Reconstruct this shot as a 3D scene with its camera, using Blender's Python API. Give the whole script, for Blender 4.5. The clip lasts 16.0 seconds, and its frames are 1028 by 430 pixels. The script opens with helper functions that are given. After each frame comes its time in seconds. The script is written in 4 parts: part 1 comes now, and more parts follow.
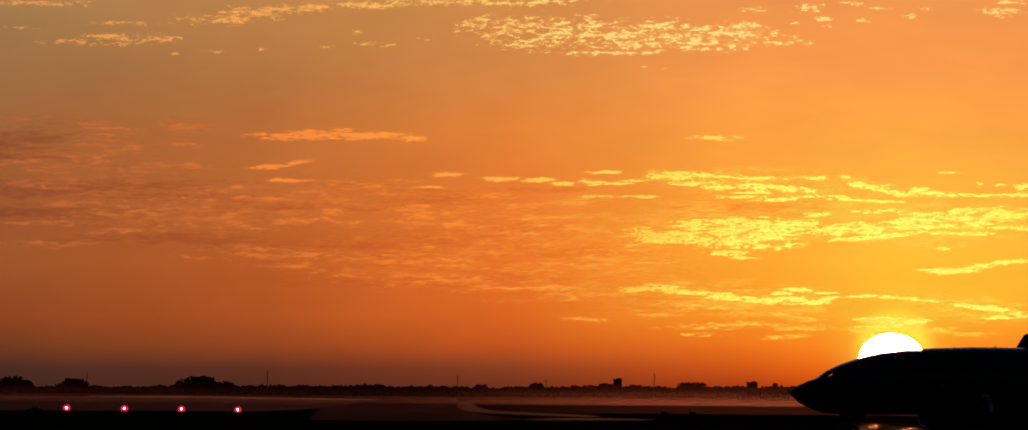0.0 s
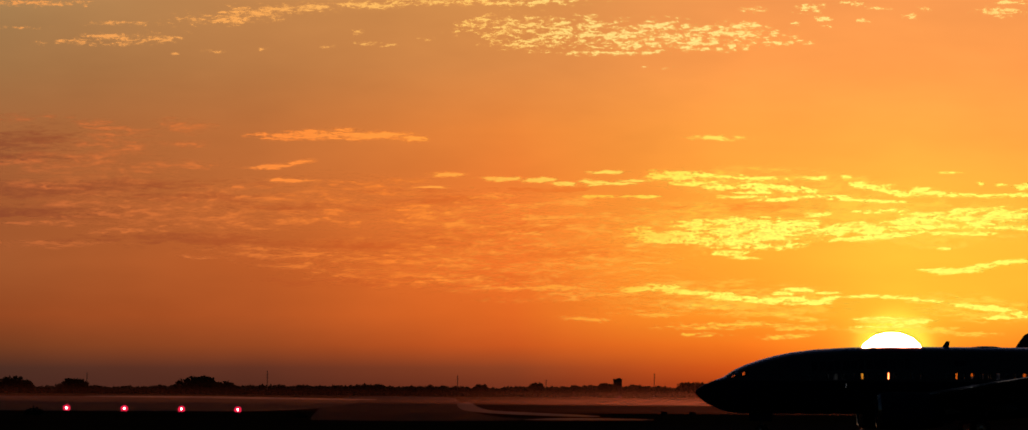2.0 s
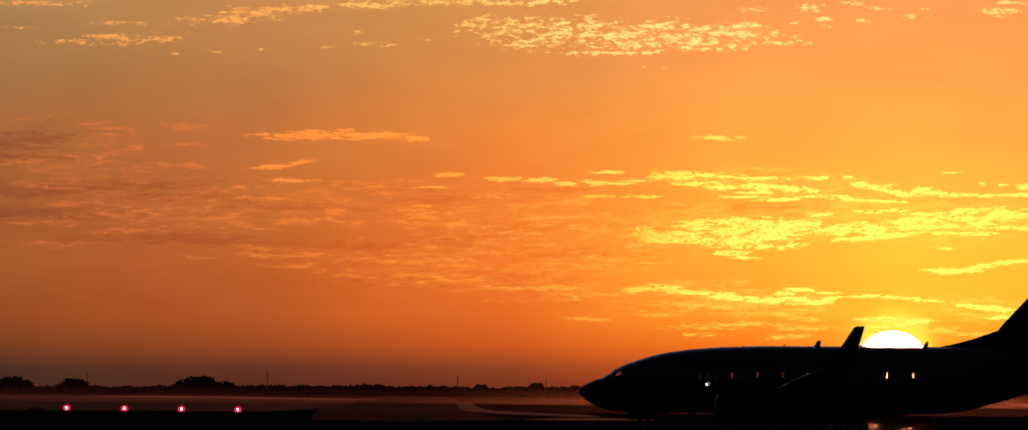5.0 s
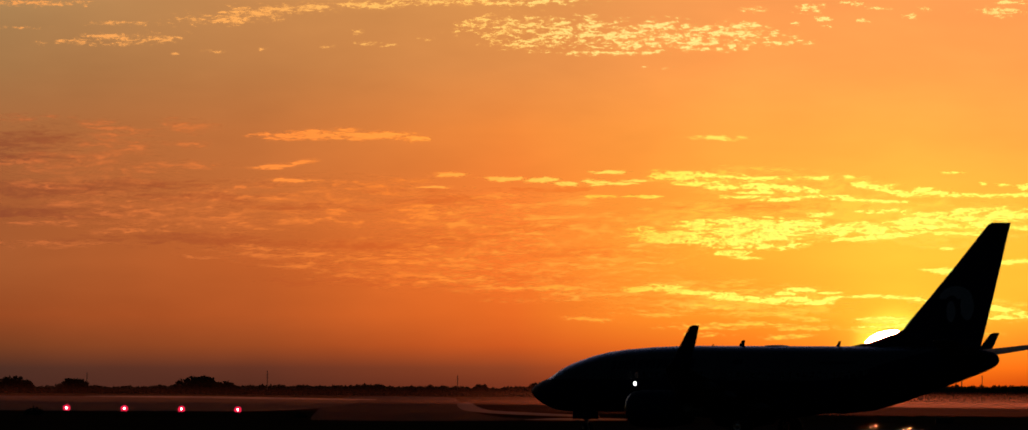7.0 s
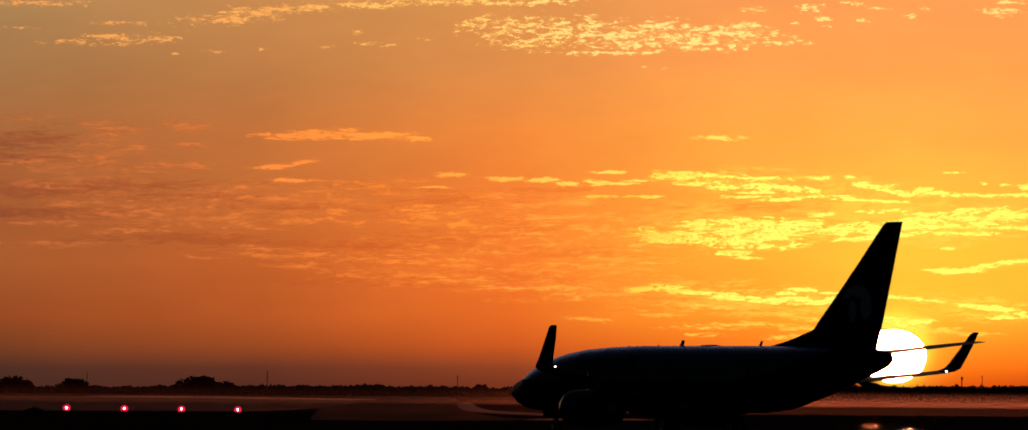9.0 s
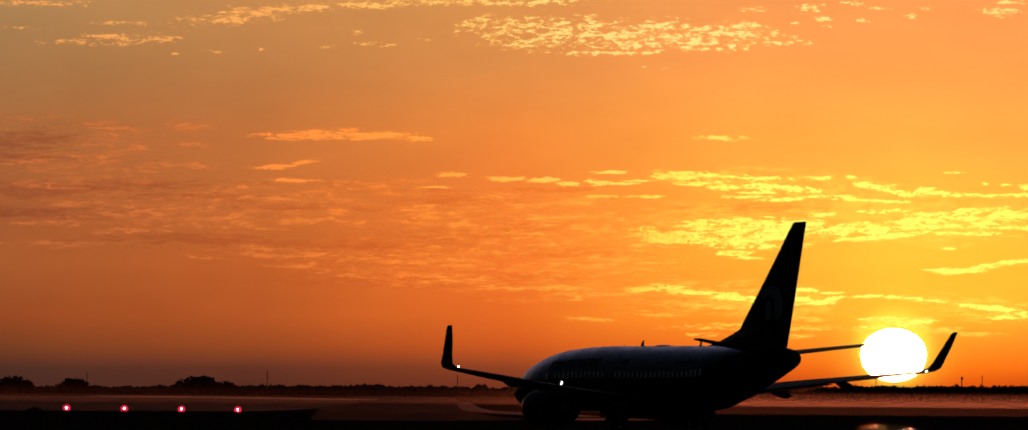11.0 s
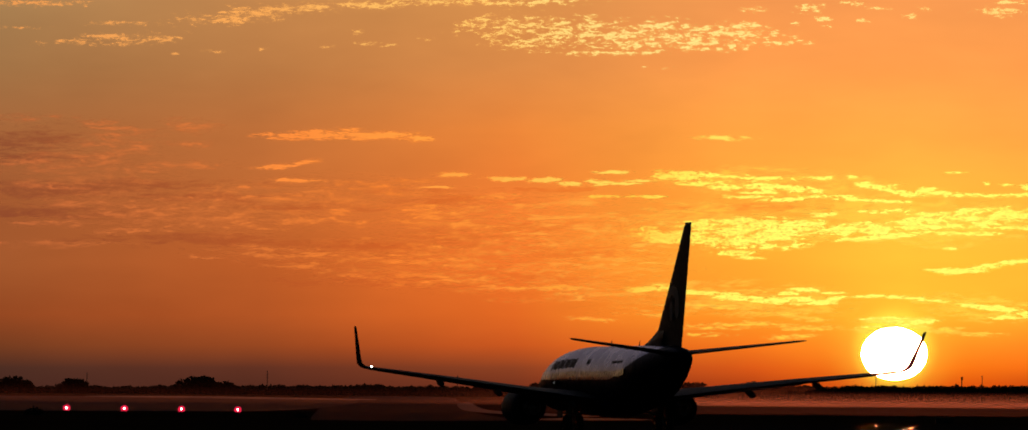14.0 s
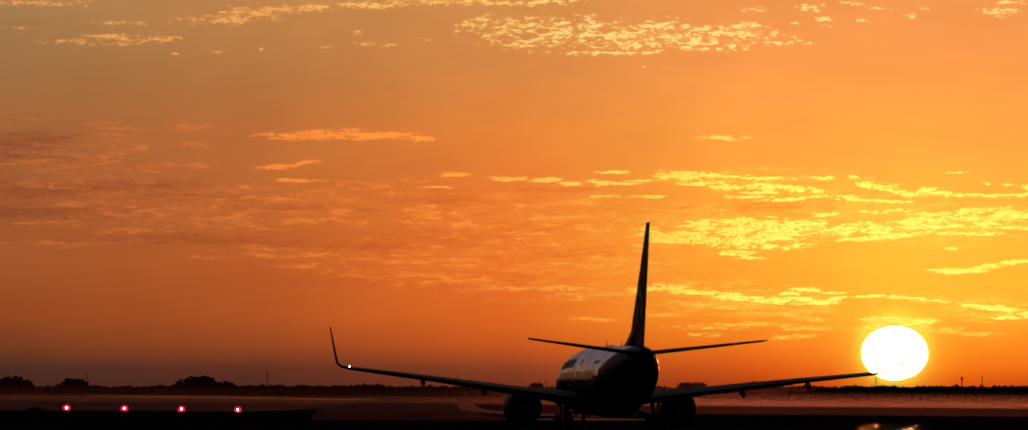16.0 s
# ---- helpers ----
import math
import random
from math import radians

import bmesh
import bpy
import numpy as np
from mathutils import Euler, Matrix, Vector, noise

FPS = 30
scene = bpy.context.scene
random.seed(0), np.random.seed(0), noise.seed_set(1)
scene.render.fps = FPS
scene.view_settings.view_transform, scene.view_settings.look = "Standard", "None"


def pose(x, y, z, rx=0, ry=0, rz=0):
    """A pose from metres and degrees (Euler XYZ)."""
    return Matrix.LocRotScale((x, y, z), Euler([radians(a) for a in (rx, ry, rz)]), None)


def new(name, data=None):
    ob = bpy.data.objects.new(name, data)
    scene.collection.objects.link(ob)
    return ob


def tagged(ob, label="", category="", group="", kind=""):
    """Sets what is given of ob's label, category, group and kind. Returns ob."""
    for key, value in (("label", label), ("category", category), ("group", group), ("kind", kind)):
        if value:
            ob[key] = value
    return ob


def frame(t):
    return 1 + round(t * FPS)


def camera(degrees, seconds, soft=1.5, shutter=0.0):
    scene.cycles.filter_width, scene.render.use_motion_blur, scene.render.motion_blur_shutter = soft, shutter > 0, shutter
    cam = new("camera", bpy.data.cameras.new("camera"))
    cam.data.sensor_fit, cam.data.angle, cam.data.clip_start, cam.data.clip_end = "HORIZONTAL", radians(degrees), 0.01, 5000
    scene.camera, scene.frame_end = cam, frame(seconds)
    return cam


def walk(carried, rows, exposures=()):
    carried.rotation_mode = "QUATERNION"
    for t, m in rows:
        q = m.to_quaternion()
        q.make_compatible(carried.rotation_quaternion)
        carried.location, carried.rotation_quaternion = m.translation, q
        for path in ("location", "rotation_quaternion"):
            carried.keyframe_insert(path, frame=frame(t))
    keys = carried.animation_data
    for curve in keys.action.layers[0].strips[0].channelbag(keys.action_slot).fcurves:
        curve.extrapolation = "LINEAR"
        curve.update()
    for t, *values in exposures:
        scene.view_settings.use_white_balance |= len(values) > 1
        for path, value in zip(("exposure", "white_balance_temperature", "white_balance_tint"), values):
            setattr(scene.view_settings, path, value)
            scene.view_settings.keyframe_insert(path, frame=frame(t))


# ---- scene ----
# ---- camera: stands still on a tripod, long lens ----
EYE = 2.52          # lens height over the ground
PIXEL = 1.0e-4      # one unit is a pixel of the camera's view, a tenth of a milliradian; column 784 is dead ahead, row 597 the horizon below it
LEAN = 0.458        # the camera leans a little to its left
cam = camera(8.966, 16.0, soft=1.5)
STOPS = ((0, 0.0), (1.5, 0.08), (3.5, 0.14), (7, 0.2), (9, 0.2), (12.5, 0.15), (14.5, 0.09), (16, 0.04))
STAND = pose(0, 0, EYE, 90 + 1.541, 0, 0) @ pose(0, 0, 0, 0, 0, LEAN)
walk(cam, [(0, STAND), (16, STAND)], STOPS)

# ---- light: low sun and clear dusk sky ----
SUN_AZ, SUN_EL = 3.32, 0.34
world = bpy.data.worlds.new("dusk_sky")
scene.world = world
world.use_nodes = True
wn = world.node_tree
sky = wn.nodes.new("ShaderNodeTexSky")
sky.sky_type = "NISHITA"
sky.sun_disc = False
sky.sun_elevation = radians(1.2)
sky.sun_rotation = radians(SUN_AZ)
sky.dust_density = 1.6
sky.ozone_density = 2.4
bg = wn.nodes["Background"]
bg.inputs["Strength"].default_value = 0.012
wn.links.new(sky.outputs[0], bg.inputs["Color"])


# Far things and paving are placed by pixel to fit the camera's view.
def level(c, r):
    """A pixel of the leaning camera's view, set upright."""
    a, u, v = radians(LEAN), c - 784, r - 328
    return u * math.cos(a) + v * math.sin(a), 269 - (v * math.cos(a) - u * math.sin(a))


def spot(c, r, d):
    """The point at d metres that the camera sees at that pixel."""
    u, v = level(c, r)
    return Vector((u * PIXEL * d, d, EYE + v * PIXEL * d))


def plan(c, r):
    """The point of the ground that the camera sees there."""
    u, v = level(c, r)
    d = EYE / (-v * PIXEL)
    return (u * PIXEL * d, d)


def lin(r, g, b):
    f = lambda v: ((v / 255 + 0.055) / 1.055) ** 2.4 if v > 10 else v / 255 / 12.92
    return (f(r), f(g), f(b), 1)


# ---- materials ----
class Tree:
    """A small builder for node trees."""

    def __init__(self, name):
        self.mat = bpy.data.materials.new(name)
        self.mat.use_nodes = True
        self.t = self.mat.node_tree
        self.t.nodes.clear()

    def node(self, kind, ins=None, operation="", use_clamp=False, interpolation_type="", data_type="", blend_type="", vector_type=""):
        n = self.t.nodes.new(kind)
        if operation:
            n.operation = operation
        if use_clamp:
            n.use_clamp = True
        if interpolation_type:
            n.interpolation_type = interpolation_type
        if data_type:
            n.data_type = data_type
        if blend_type:
            n.blend_type = blend_type
        if vector_type:
            n.vector_type = vector_type
        for k, v in (ins or {}).items():
            if isinstance(v, bpy.types.NodeSocket):
                self.t.links.new(v, n.inputs[k])
            else:
                n.inputs[k].default_value = v
        return n

    def math(self, op, a, b=0.0, clamp=False):
        return self.node("ShaderNodeMath", {0: a, 1: b}, operation=op, use_clamp=clamp).outputs[0]

    def smooth(self, v, a, b, lo=0.0, hi=1.0, kind="SMOOTHSTEP"):
        return self.node("ShaderNodeMapRange", {0: v, 1: a, 2: b, 3: lo, 4: hi}, interpolation_type=kind).outputs[0]

    def mix(self, f, a, b, blend="MIX"):
        n = self.node("ShaderNodeMix", data_type="RGBA", blend_type=blend)
        for k, v in ((0, f), (6, a), (7, b)):
            if isinstance(v, bpy.types.NodeSocket):
                self.t.links.new(v, n.inputs[k])
            else:
                n.inputs[k].default_value = v
        return n.outputs[2]

    def coords(self, scale=(1, 1, 1), kind="Object"):
        c = self.node("ShaderNodeTexCoord").outputs[kind]
        return self.node("ShaderNodeVectorMath", {0: c, 1: scale}, operation="MULTIPLY").outputs[0]

    def noise(self, vec, scale=1.0, detail=4.0, rough=0.55, dist=0.0):
        return self.node("ShaderNodeTexNoise", {"Vector": vec, "Scale": scale, "Detail": detail, "Roughness": rough, "Distortion": dist}).outputs["Fac"]

    def ramp(self, f, stops):
        n = self.node("ShaderNodeValToRGB", {0: f})
        e = n.color_ramp.elements
        while len(e) < len(stops):
            e.new(0.5)
        for k, (p, c) in zip(e, stops):
            k.position, k.color = p, c
        return n.outputs[0]

    def out(self, shader):
        self.node("ShaderNodeOutputMaterial", {0: shader})
        return self.mat


def surface(name, base, vary, rough, metal=0.0, scale=1.0, bump=0.1, spec=0.5, coat=0.0, fine=9.0, rvar=0.1, kind="Object"):
    """Colour that varies at two scales, with fine relief."""
    t = Tree(name)
    v = t.coords(kind=kind)
    big, small = t.noise(v, scale, 3), t.noise(v, scale * fine, 5, 0.65)
    f = t.math("ADD", t.math("MULTIPLY", big, 0.6), t.math("MULTIPLY", small, 0.4))
    c = t.mix(t.smooth(f, 0.3, 0.7), (*base, 1), (*vary, 1))
    r = t.smooth(small, 0.3, 0.7, max(0.0, rough - rvar), min(1.0, rough + rvar))
    b = t.node("ShaderNodeBump", {"Strength": bump, "Distance": 0.02, "Height": small}).outputs[0]
    p = t.node("ShaderNodeBsdfPrincipled", {"Base Color": c, "Roughness": r, "Metallic": metal, "Specular IOR Level": spec, "Coat Weight": coat, "Coat Roughness": 0.05, "Normal": b})
    return t.out(p.outputs[0])


def glow(name, rgb, strength):
    t = Tree(name)
    return t.out(t.node("ShaderNodeEmission", {"Color": (*rgb, 1), "Strength": strength}).outputs[0])


GRASS = surface("dry_grass", (0.045, 0.034, 0.018), (0.085, 0.058, 0.032), 0.95, scale=0.05, bump=0.08, spec=0.0, fine=30)
def paving(name, base, vary, film, rough):
    """Concrete or asphalt with a patchy film of water; film is the share that mirrors."""
    t = Tree(name)
    v = t.coords()
    big, small = t.noise(v, 0.02, 4), t.noise(v, 0.6, 5, 0.65)
    lanes = t.noise(t.coords((0.016, 0.0045, 1)), 1.0, 5, 0.65)
    c = t.mix(t.smooth(small, 0.3, 0.7), (*base, 1), (*vary, 1))
    d = t.node("ShaderNodeBsdfDiffuse", {"Color": c})
    g = t.node("ShaderNodeBsdfGlossy", {"Color": (0.9, 0.9, 0.9, 1), "Roughness": t.smooth(big, 0.3, 0.7, rough * 0.7, rough * 1.4)})
    g.distribution = "BECKMANN"
    f = t.math("MULTIPLY", t.smooth(lanes, 0.3, 0.7, 0.3, 1.6), film)
    m = t.node("ShaderNodeMixShader", {0: f})
    t.t.links.new(d.outputs[0], m.inputs[1])
    t.t.links.new(g.outputs[0], m.inputs[2])
    return t.out(m.outputs[0])


# Near and east: the sun's red glare is put into a dark warm base.
GLARE_NEAR = paving("glare_toned_taxiway_concrete", (0.055, 0.040, 0.032), (0.09, 0.066, 0.054), 0.0002, 0.05)
GLARE_EAST = paving("glare_toned_apron_concrete", (0.06, 0.042, 0.032), (0.10, 0.072, 0.058), 0.0, 0.07)
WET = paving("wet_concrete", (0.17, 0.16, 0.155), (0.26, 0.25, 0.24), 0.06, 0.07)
# Turn-off and runway strip: a pale base holds the sky's reflection in its colour.
LOOP = paving("sky_pale_turnoff_concrete", (0.5, 0.47, 0.45), (0.62, 0.59, 0.56), 0.12, 0.05)
RUNWAY = paving("sky_pale_strip_concrete", (0.5, 0.47, 0.45), (0.62, 0.59, 0.56), 0.3, 0.07)
ASPHALT = paving("damp_asphalt", (0.12, 0.115, 0.115), (0.18, 0.175, 0.17), 0.03, 0.07)
LEAF = surface("dark_foliage", (0.03, 0.04, 0.018), (0.06, 0.07, 0.03), 0.8, scale=0.5, bump=0.3, spec=0.1)
BARK = surface("bark", (0.07, 0.05, 0.035), (0.12, 0.09, 0.06), 0.9, scale=1.5, bump=0.5, spec=0.1)
CONCRETE = surface("brown_render", (0.10, 0.085, 0.075), (0.15, 0.13, 0.11), 0.85, scale=0.3, bump=0.1)
STEEL = surface("galvanised_steel", (0.3, 0.3, 0.31), (0.4, 0.4, 0.4), 0.45, 0.9, scale=2, bump=0.05)
BLACK = surface("black_paint", (0.02, 0.02, 0.022), (0.03, 0.03, 0.03), 0.5, scale=3, bump=0.05)
NAVY = surface("navy_gloss_paint", (0.008, 0.012, 0.045), (0.012, 0.018, 0.06), 0.55, scale=0.6, bump=0.01, spec=0.2)
WHITE = surface("white_gloss_paint", (0.72, 0.73, 0.76), (0.78, 0.78, 0.8), 0.3, scale=0.5, bump=0.01, coat=0.3)
GREY = surface("grey_wing_paint", (0.11, 0.115, 0.125), (0.15, 0.15, 0.16), 0.6, scale=0.7, bump=0.02, spec=0.2)
ALLOY = surface("polished_alloy", (0.55, 0.55, 0.57), (0.65, 0.65, 0.66), 0.22, 1.0, scale=1.5, bump=0.02)
RUBBER = surface("tyre_rubber", (0.012, 0.012, 0.012), (0.025, 0.024, 0.023), 0.75, scale=4, bump=0.2, spec=0.3)
EMBLEM = surface("emblem_grey", (0.42, 0.42, 0.44), (0.5, 0.5, 0.52), 0.5, scale=3, bump=0.02)
BLOCKER = surface("window_blocker", (0.45, 0.44, 0.42), (0.5, 0.49, 0.47), 0.6, scale=3, bump=0.02)
DARKGLASS = surface("cockpit_glass", (0.01, 0.01, 0.012), (0.015, 0.015, 0.018), 0.04, scale=1, bump=0.0, spec=0.6, rvar=0.02)


def glass_material():
    t = Tree("window_glass")
    g = t.node("ShaderNodeBsdfGlass", {"Color": (0.9, 0.9, 0.92, 1), "Roughness": 0.0, "IOR": 1.0})
    s = t.node("ShaderNodeBsdfGlossy", {"Color": (0.7, 0.72, 0.8, 1), "Roughness": 0.12})
    facing = t.node("ShaderNodeLayerWeight", {"Blend": 0.5}).outputs["Facing"]
    m = t.node("ShaderNodeMixShader", {0: t.smooth(facing, 0.3, 0.58, 0.05, 0.95)})
    t.t.links.new(g.outputs[0], m.inputs[1])
    t.t.links.new(s.outputs[0], m.inputs[2])
    return t.out(m.outputs[0])


GLASS = glass_material()


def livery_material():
    """White upper body, its shade put into a dark base colour, over a navy belly; the line sweeps up to the tail."""
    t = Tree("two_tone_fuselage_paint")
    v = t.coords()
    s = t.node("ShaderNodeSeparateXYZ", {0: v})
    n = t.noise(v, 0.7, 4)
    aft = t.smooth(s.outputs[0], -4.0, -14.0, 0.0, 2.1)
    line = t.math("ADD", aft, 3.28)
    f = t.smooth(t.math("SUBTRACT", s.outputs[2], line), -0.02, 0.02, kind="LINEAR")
    # dark grey base carries the shade on the white paint
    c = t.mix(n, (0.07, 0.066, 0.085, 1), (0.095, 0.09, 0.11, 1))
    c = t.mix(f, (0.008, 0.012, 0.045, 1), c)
    # faint panel seams round the barrel
    ring = t.math("ABSOLUTE", t.math("SUBTRACT", t.math("FRACT", t.math("MULTIPLY", s.outputs[0], 0.4)), 0.5))
    seam = t.smooth(ring, 0.0, 0.006, 0.92, 1.0)
    c = t.mix(1.0, c, t.node("ShaderNodeCombineColor", {0: seam, 1: seam, 2: seam}).outputs[0], "MULTIPLY")
    d = t.node("ShaderNodeBsdfPrincipled", {"Base Color": c, "Roughness": 0.45, "Specular IOR Level": t.smooth(f, 0.0, 1.0, 0.03, 0.3)})
    # clear coat, strong at glancing angles
    g = t.node("ShaderNodeBsdfGlossy", {"Color": (0.78, 0.76, 0.98, 1), "Roughness": t.smooth(n, 0.3, 0.7, 0.22, 0.34)})
    facing = t.node("ShaderNodeLayerWeight", {"Blend": 0.5}).outputs["Facing"]
    m = t.node("ShaderNodeMixShader", {0: t.math("MULTIPLY", t.smooth(facing, 0.46, 0.72, 0.012, 0.8), t.smooth(f, 0.0, 1.0, 0.06, 1.0))})
    t.t.links.new(d.outputs[0], m.inputs[1])
    t.t.links.new(g.outputs[0], m.inputs[2])
    return t.out(m.outputs[0])


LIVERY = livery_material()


# ---- mesh helpers ----
def part(name, bm, material, parent=None, label=""):
    me = bpy.data.meshes.new(name)
    bm.to_mesh(me)
    bm.free()
    me.materials.append(material)
    ob = new(name, me)
    if parent is not None:
        ob.parent = parent
    if label:
        ob["label"] = label
    return ob


def raw(name, verts, faces, material, parent=None, label="", smooth=False):
    me = bpy.data.meshes.new(name)
    me.from_pydata([tuple(v) for v in verts], [], faces)
    me.validate()
    me.materials.append(material)
    if smooth:
        me.polygons.foreach_set("use_smooth", [True] * len(me.polygons))
    ob = new(name, me)
    if parent is not None:
        ob.parent = parent
    if label:
        ob["label"] = label
    return ob


def box(bm, x, y, z, w, d, h, bev=0.0, m=None):
    """A box of w, d, h about the point, with broken edges."""
    r = bmesh.ops.create_cube(bm, size=1, matrix=Matrix.Translation((x, y, z)) @ Matrix.Diagonal((w, d, h, 1)))
    if bev:
        es = {e for v in r["verts"] for e in v.link_edges}
        r = bmesh.ops.bevel(bm, geom=list(es), offset=bev, segments=2, affect="EDGES", profile=0.5)
    if m is not None:
        bmesh.ops.transform(bm, matrix=m, verts=r["verts"])
    return bm


def rod(bm, a, b, r0, r1=None, seg=10):
    a, b = Vector(a), Vector(b)
    r1 = r0 if r1 is None else r1
    m = Matrix.Translation((a + b) / 2) @ (b - a).to_track_quat("Z", "Y").to_matrix().to_4x4()
    bmesh.ops.create_cone(bm, cap_ends=True, segments=seg, radius1=r0, radius2=r1, depth=(b - a).length, matrix=m)
    return bm


def lathe(bm, profile, m, seg=28):
    """Turns (along, radius) pairs about the local z axis."""
    rings = []
    for z, r in profile:
        rings.append([bm.verts.new(m @ Vector((r * math.cos(2 * math.pi * k / seg), r * math.sin(2 * math.pi * k / seg), z))) for k in range(seg)])
    for a, b in zip(rings, rings[1:]):
        for k in range(seg):
            f = bm.faces.new((a[k], a[(k + 1) % seg], b[(k + 1) % seg], b[k]))
            f.smooth = True
    return bm


def empty(name, m=None):
    ob = new(name)
    ob.empty_display_size = 0.5
    if m is not None:
        ob.matrix_basis = m
    return ob


# ---- sky: a far glowing backdrop, the sun before it, and two cloud decks ----
def hung(dist, shift=0.0):
    """The pose of a far sheet whose own axes are the view's columns and rows."""
    mid = EYE + 269 * PIXEL * dist
    lean = Matrix.Translation((0, dist, mid)) @ Matrix.Rotation(radians(-LEAN), 4, "Y") @ Matrix.Translation((0, -dist, -mid))
    return lean @ Matrix.Translation((shift * PIXEL * dist, dist, EYE))


def sheet(name, dist, material, half_w, low, high, label):
    u = PIXEL * dist
    me = bpy.data.meshes.new(name)
    me.from_pydata([(-half_w, 0, low), (half_w, 0, low), (half_w, 0, high), (-half_w, 0, high)], [], [(0, 1, 2, 3)])
    me.materials.append(material)
    ob = new(name, me)
    ob.matrix_basis = hung(dist) @ Matrix.Diagonal((u, u, u, 1))
    return tagged(ob, label, "sky", kind="structure")


def sky_material():
    t = Tree("dusk_gradient")
    s = t.node("ShaderNodeSeparateXYZ", {0: t.coords()})
    x, z = s.outputs[0], s.outputs[2]
    h = t.smooth(z, 0.0, 620.0, kind="LINEAR")
    rows = (0, 10, 36, 70, 117, 197, 297, 397, 497, 597)
    columns = (
        (-784, ((66, 38, 31), (68, 39, 31), (73, 43, 33), (113, 58, 31), (145, 70, 33), (158, 85, 43), (156, 86, 46), (160, 98, 55), (158, 112, 68), (165, 125, 80))),
        (-384, ((80, 41, 30), (82, 42, 30), (95, 48, 33), (147, 69, 32), (174, 82, 35), (183, 90, 39), (185, 101, 48), (185, 108, 55), (180, 118, 66), (190, 130, 75))),
        (0, ((110, 48, 28), (115, 50, 29), (138, 63, 33), (196, 84, 30), (225, 104, 35), (233, 114, 41), (231, 121, 48), (230, 131, 56), (214, 135, 70), (210, 140, 75))),
        (366, ((165, 58, 18), (172, 62, 18), (212, 86, 22), (244, 119, 29), (255, 153, 38), (255, 166, 48), (255, 165, 56), (254, 162, 66), (248, 153, 75), (240, 150, 80))),
        (600, ((225, 82, 12), (230, 90, 12), (250, 122, 20), (254, 152, 36), (255, 186, 48), (255, 191, 55), (255, 182, 61), (255, 169, 69), (250, 155, 75), (240, 150, 80))),
        (800, ((195, 70, 14), (202, 76, 14), (235, 105, 20), (252, 132, 32), (255, 172, 46), (255, 186, 53), (255, 178, 61), (254, 164, 69), (250, 155, 75), (240, 150, 80))),
    )
    c, last = None, None
    for cx, shades in columns:
        r = t.ramp(h, [(v / 620, lin(*k)) for v, k in zip(rows, shades)])
        c = r if c is None else t.mix(t.smooth(x, last, cx, kind="LINEAR"), c, r)
        last = cx
    # aureole round the sun
    d = t.node("ShaderNodeVectorMath", {0: t.coords(), 1: (-580, 0, -66)}, operation="ADD").outputs[0]
    d = t.node("ShaderNodeVectorMath", {0: d}, operation="LENGTH").outputs["Value"]
    outer = t.math("MULTIPLY", t.math("POWER", t.smooth(d, 30.0, 140.0, 1.0, 0.0), 2.0), 0.45)
    c = t.mix(outer, c, lin(255, 205, 60))
    inner = t.math("POWER", t.smooth(d, 38.0, 76.0, 1.0, 0.0), 1.5)
    c = t.mix(t.math("MULTIPLY", inner, 0.9), c, lin(255, 234, 72))
    # faint uneven haze
    n = t.noise(t.coords((0.004, 1, 0.012)), 1.0, 3)
    c = t.mix(1.0, c, t.ramp(n, [(0.25, (0.93, 0.92, 0.92, 1)), (0.75, (1.06, 1.06, 1.05, 1))]), "MULTIPLY")
    # paler, then slate blue overhead; dimmer away from the sun
    c = t.mix(t.smooth(z, 620.0, 1700.0), c, lin(128, 114, 106))
    c = t.mix(t.smooth(z, 1600.0, 5200.0), c, lin(62, 68, 86))
    away = t.smooth(t.math("ABSOLUTE", x), 900.0, 6500.0, 1.0, 0.4)
    return t.out(t.node("ShaderNodeEmission", {"Color": c, "Strength": away}).outputs[0])


def banks(t, p, weight, grow, *lists):
    """Coverage: the largest of some soft ellipses (column, row, half width, half height, tilt in degrees)."""
    total = None
    for c, r, w, h, tilt in [row for rows in lists for row in rows]:
        m = t.node("ShaderNodeMapping", {0: p, 1: (c - 784, 0, 597 - r), 2: (0, radians(tilt), 0), 3: (w * grow, 1, h * grow)}, vector_type="TEXTURE")
        d = t.node("ShaderNodeVectorMath", {0: m.outputs[0]}, operation="LENGTH").outputs["Value"]
        v = t.smooth(d, 0.0, 1.0, weight, 0.0)
        total = v if total is None else t.math("MAXIMUM", total, v)
    return total


def warped(t, sx, sz, amount_x, amount_z, seed):
    """Sheet coordinates, pushed about by a coarse noise."""
    plain = t.node("ShaderNodeVectorMath", {0: t.coords(), 1: (1, 0, 1)}, operation="MULTIPLY").outputs[0]
    n = t.node("ShaderNodeTexNoise", {"Vector": t.node("ShaderNodeVectorMath", {0: plain, 1: (1 / sx, 1, 1 / sz), 2: (seed, seed, 0)}, operation="MULTIPLY_ADD").outputs[0], "Scale": 1.0, "Detail": 4.0, "Roughness": 0.6}).outputs["Color"]
    n = t.node("ShaderNodeVectorMath", {0: n, 1: (0.5, 0.5, 0.5)}, operation="SUBTRACT").outputs[0]
    return t.node("ShaderNodeVectorMath", {0: n, 1: (amount_x, 0, amount_z), 2: plain}, operation="MULTIPLY_ADD").outputs[0]


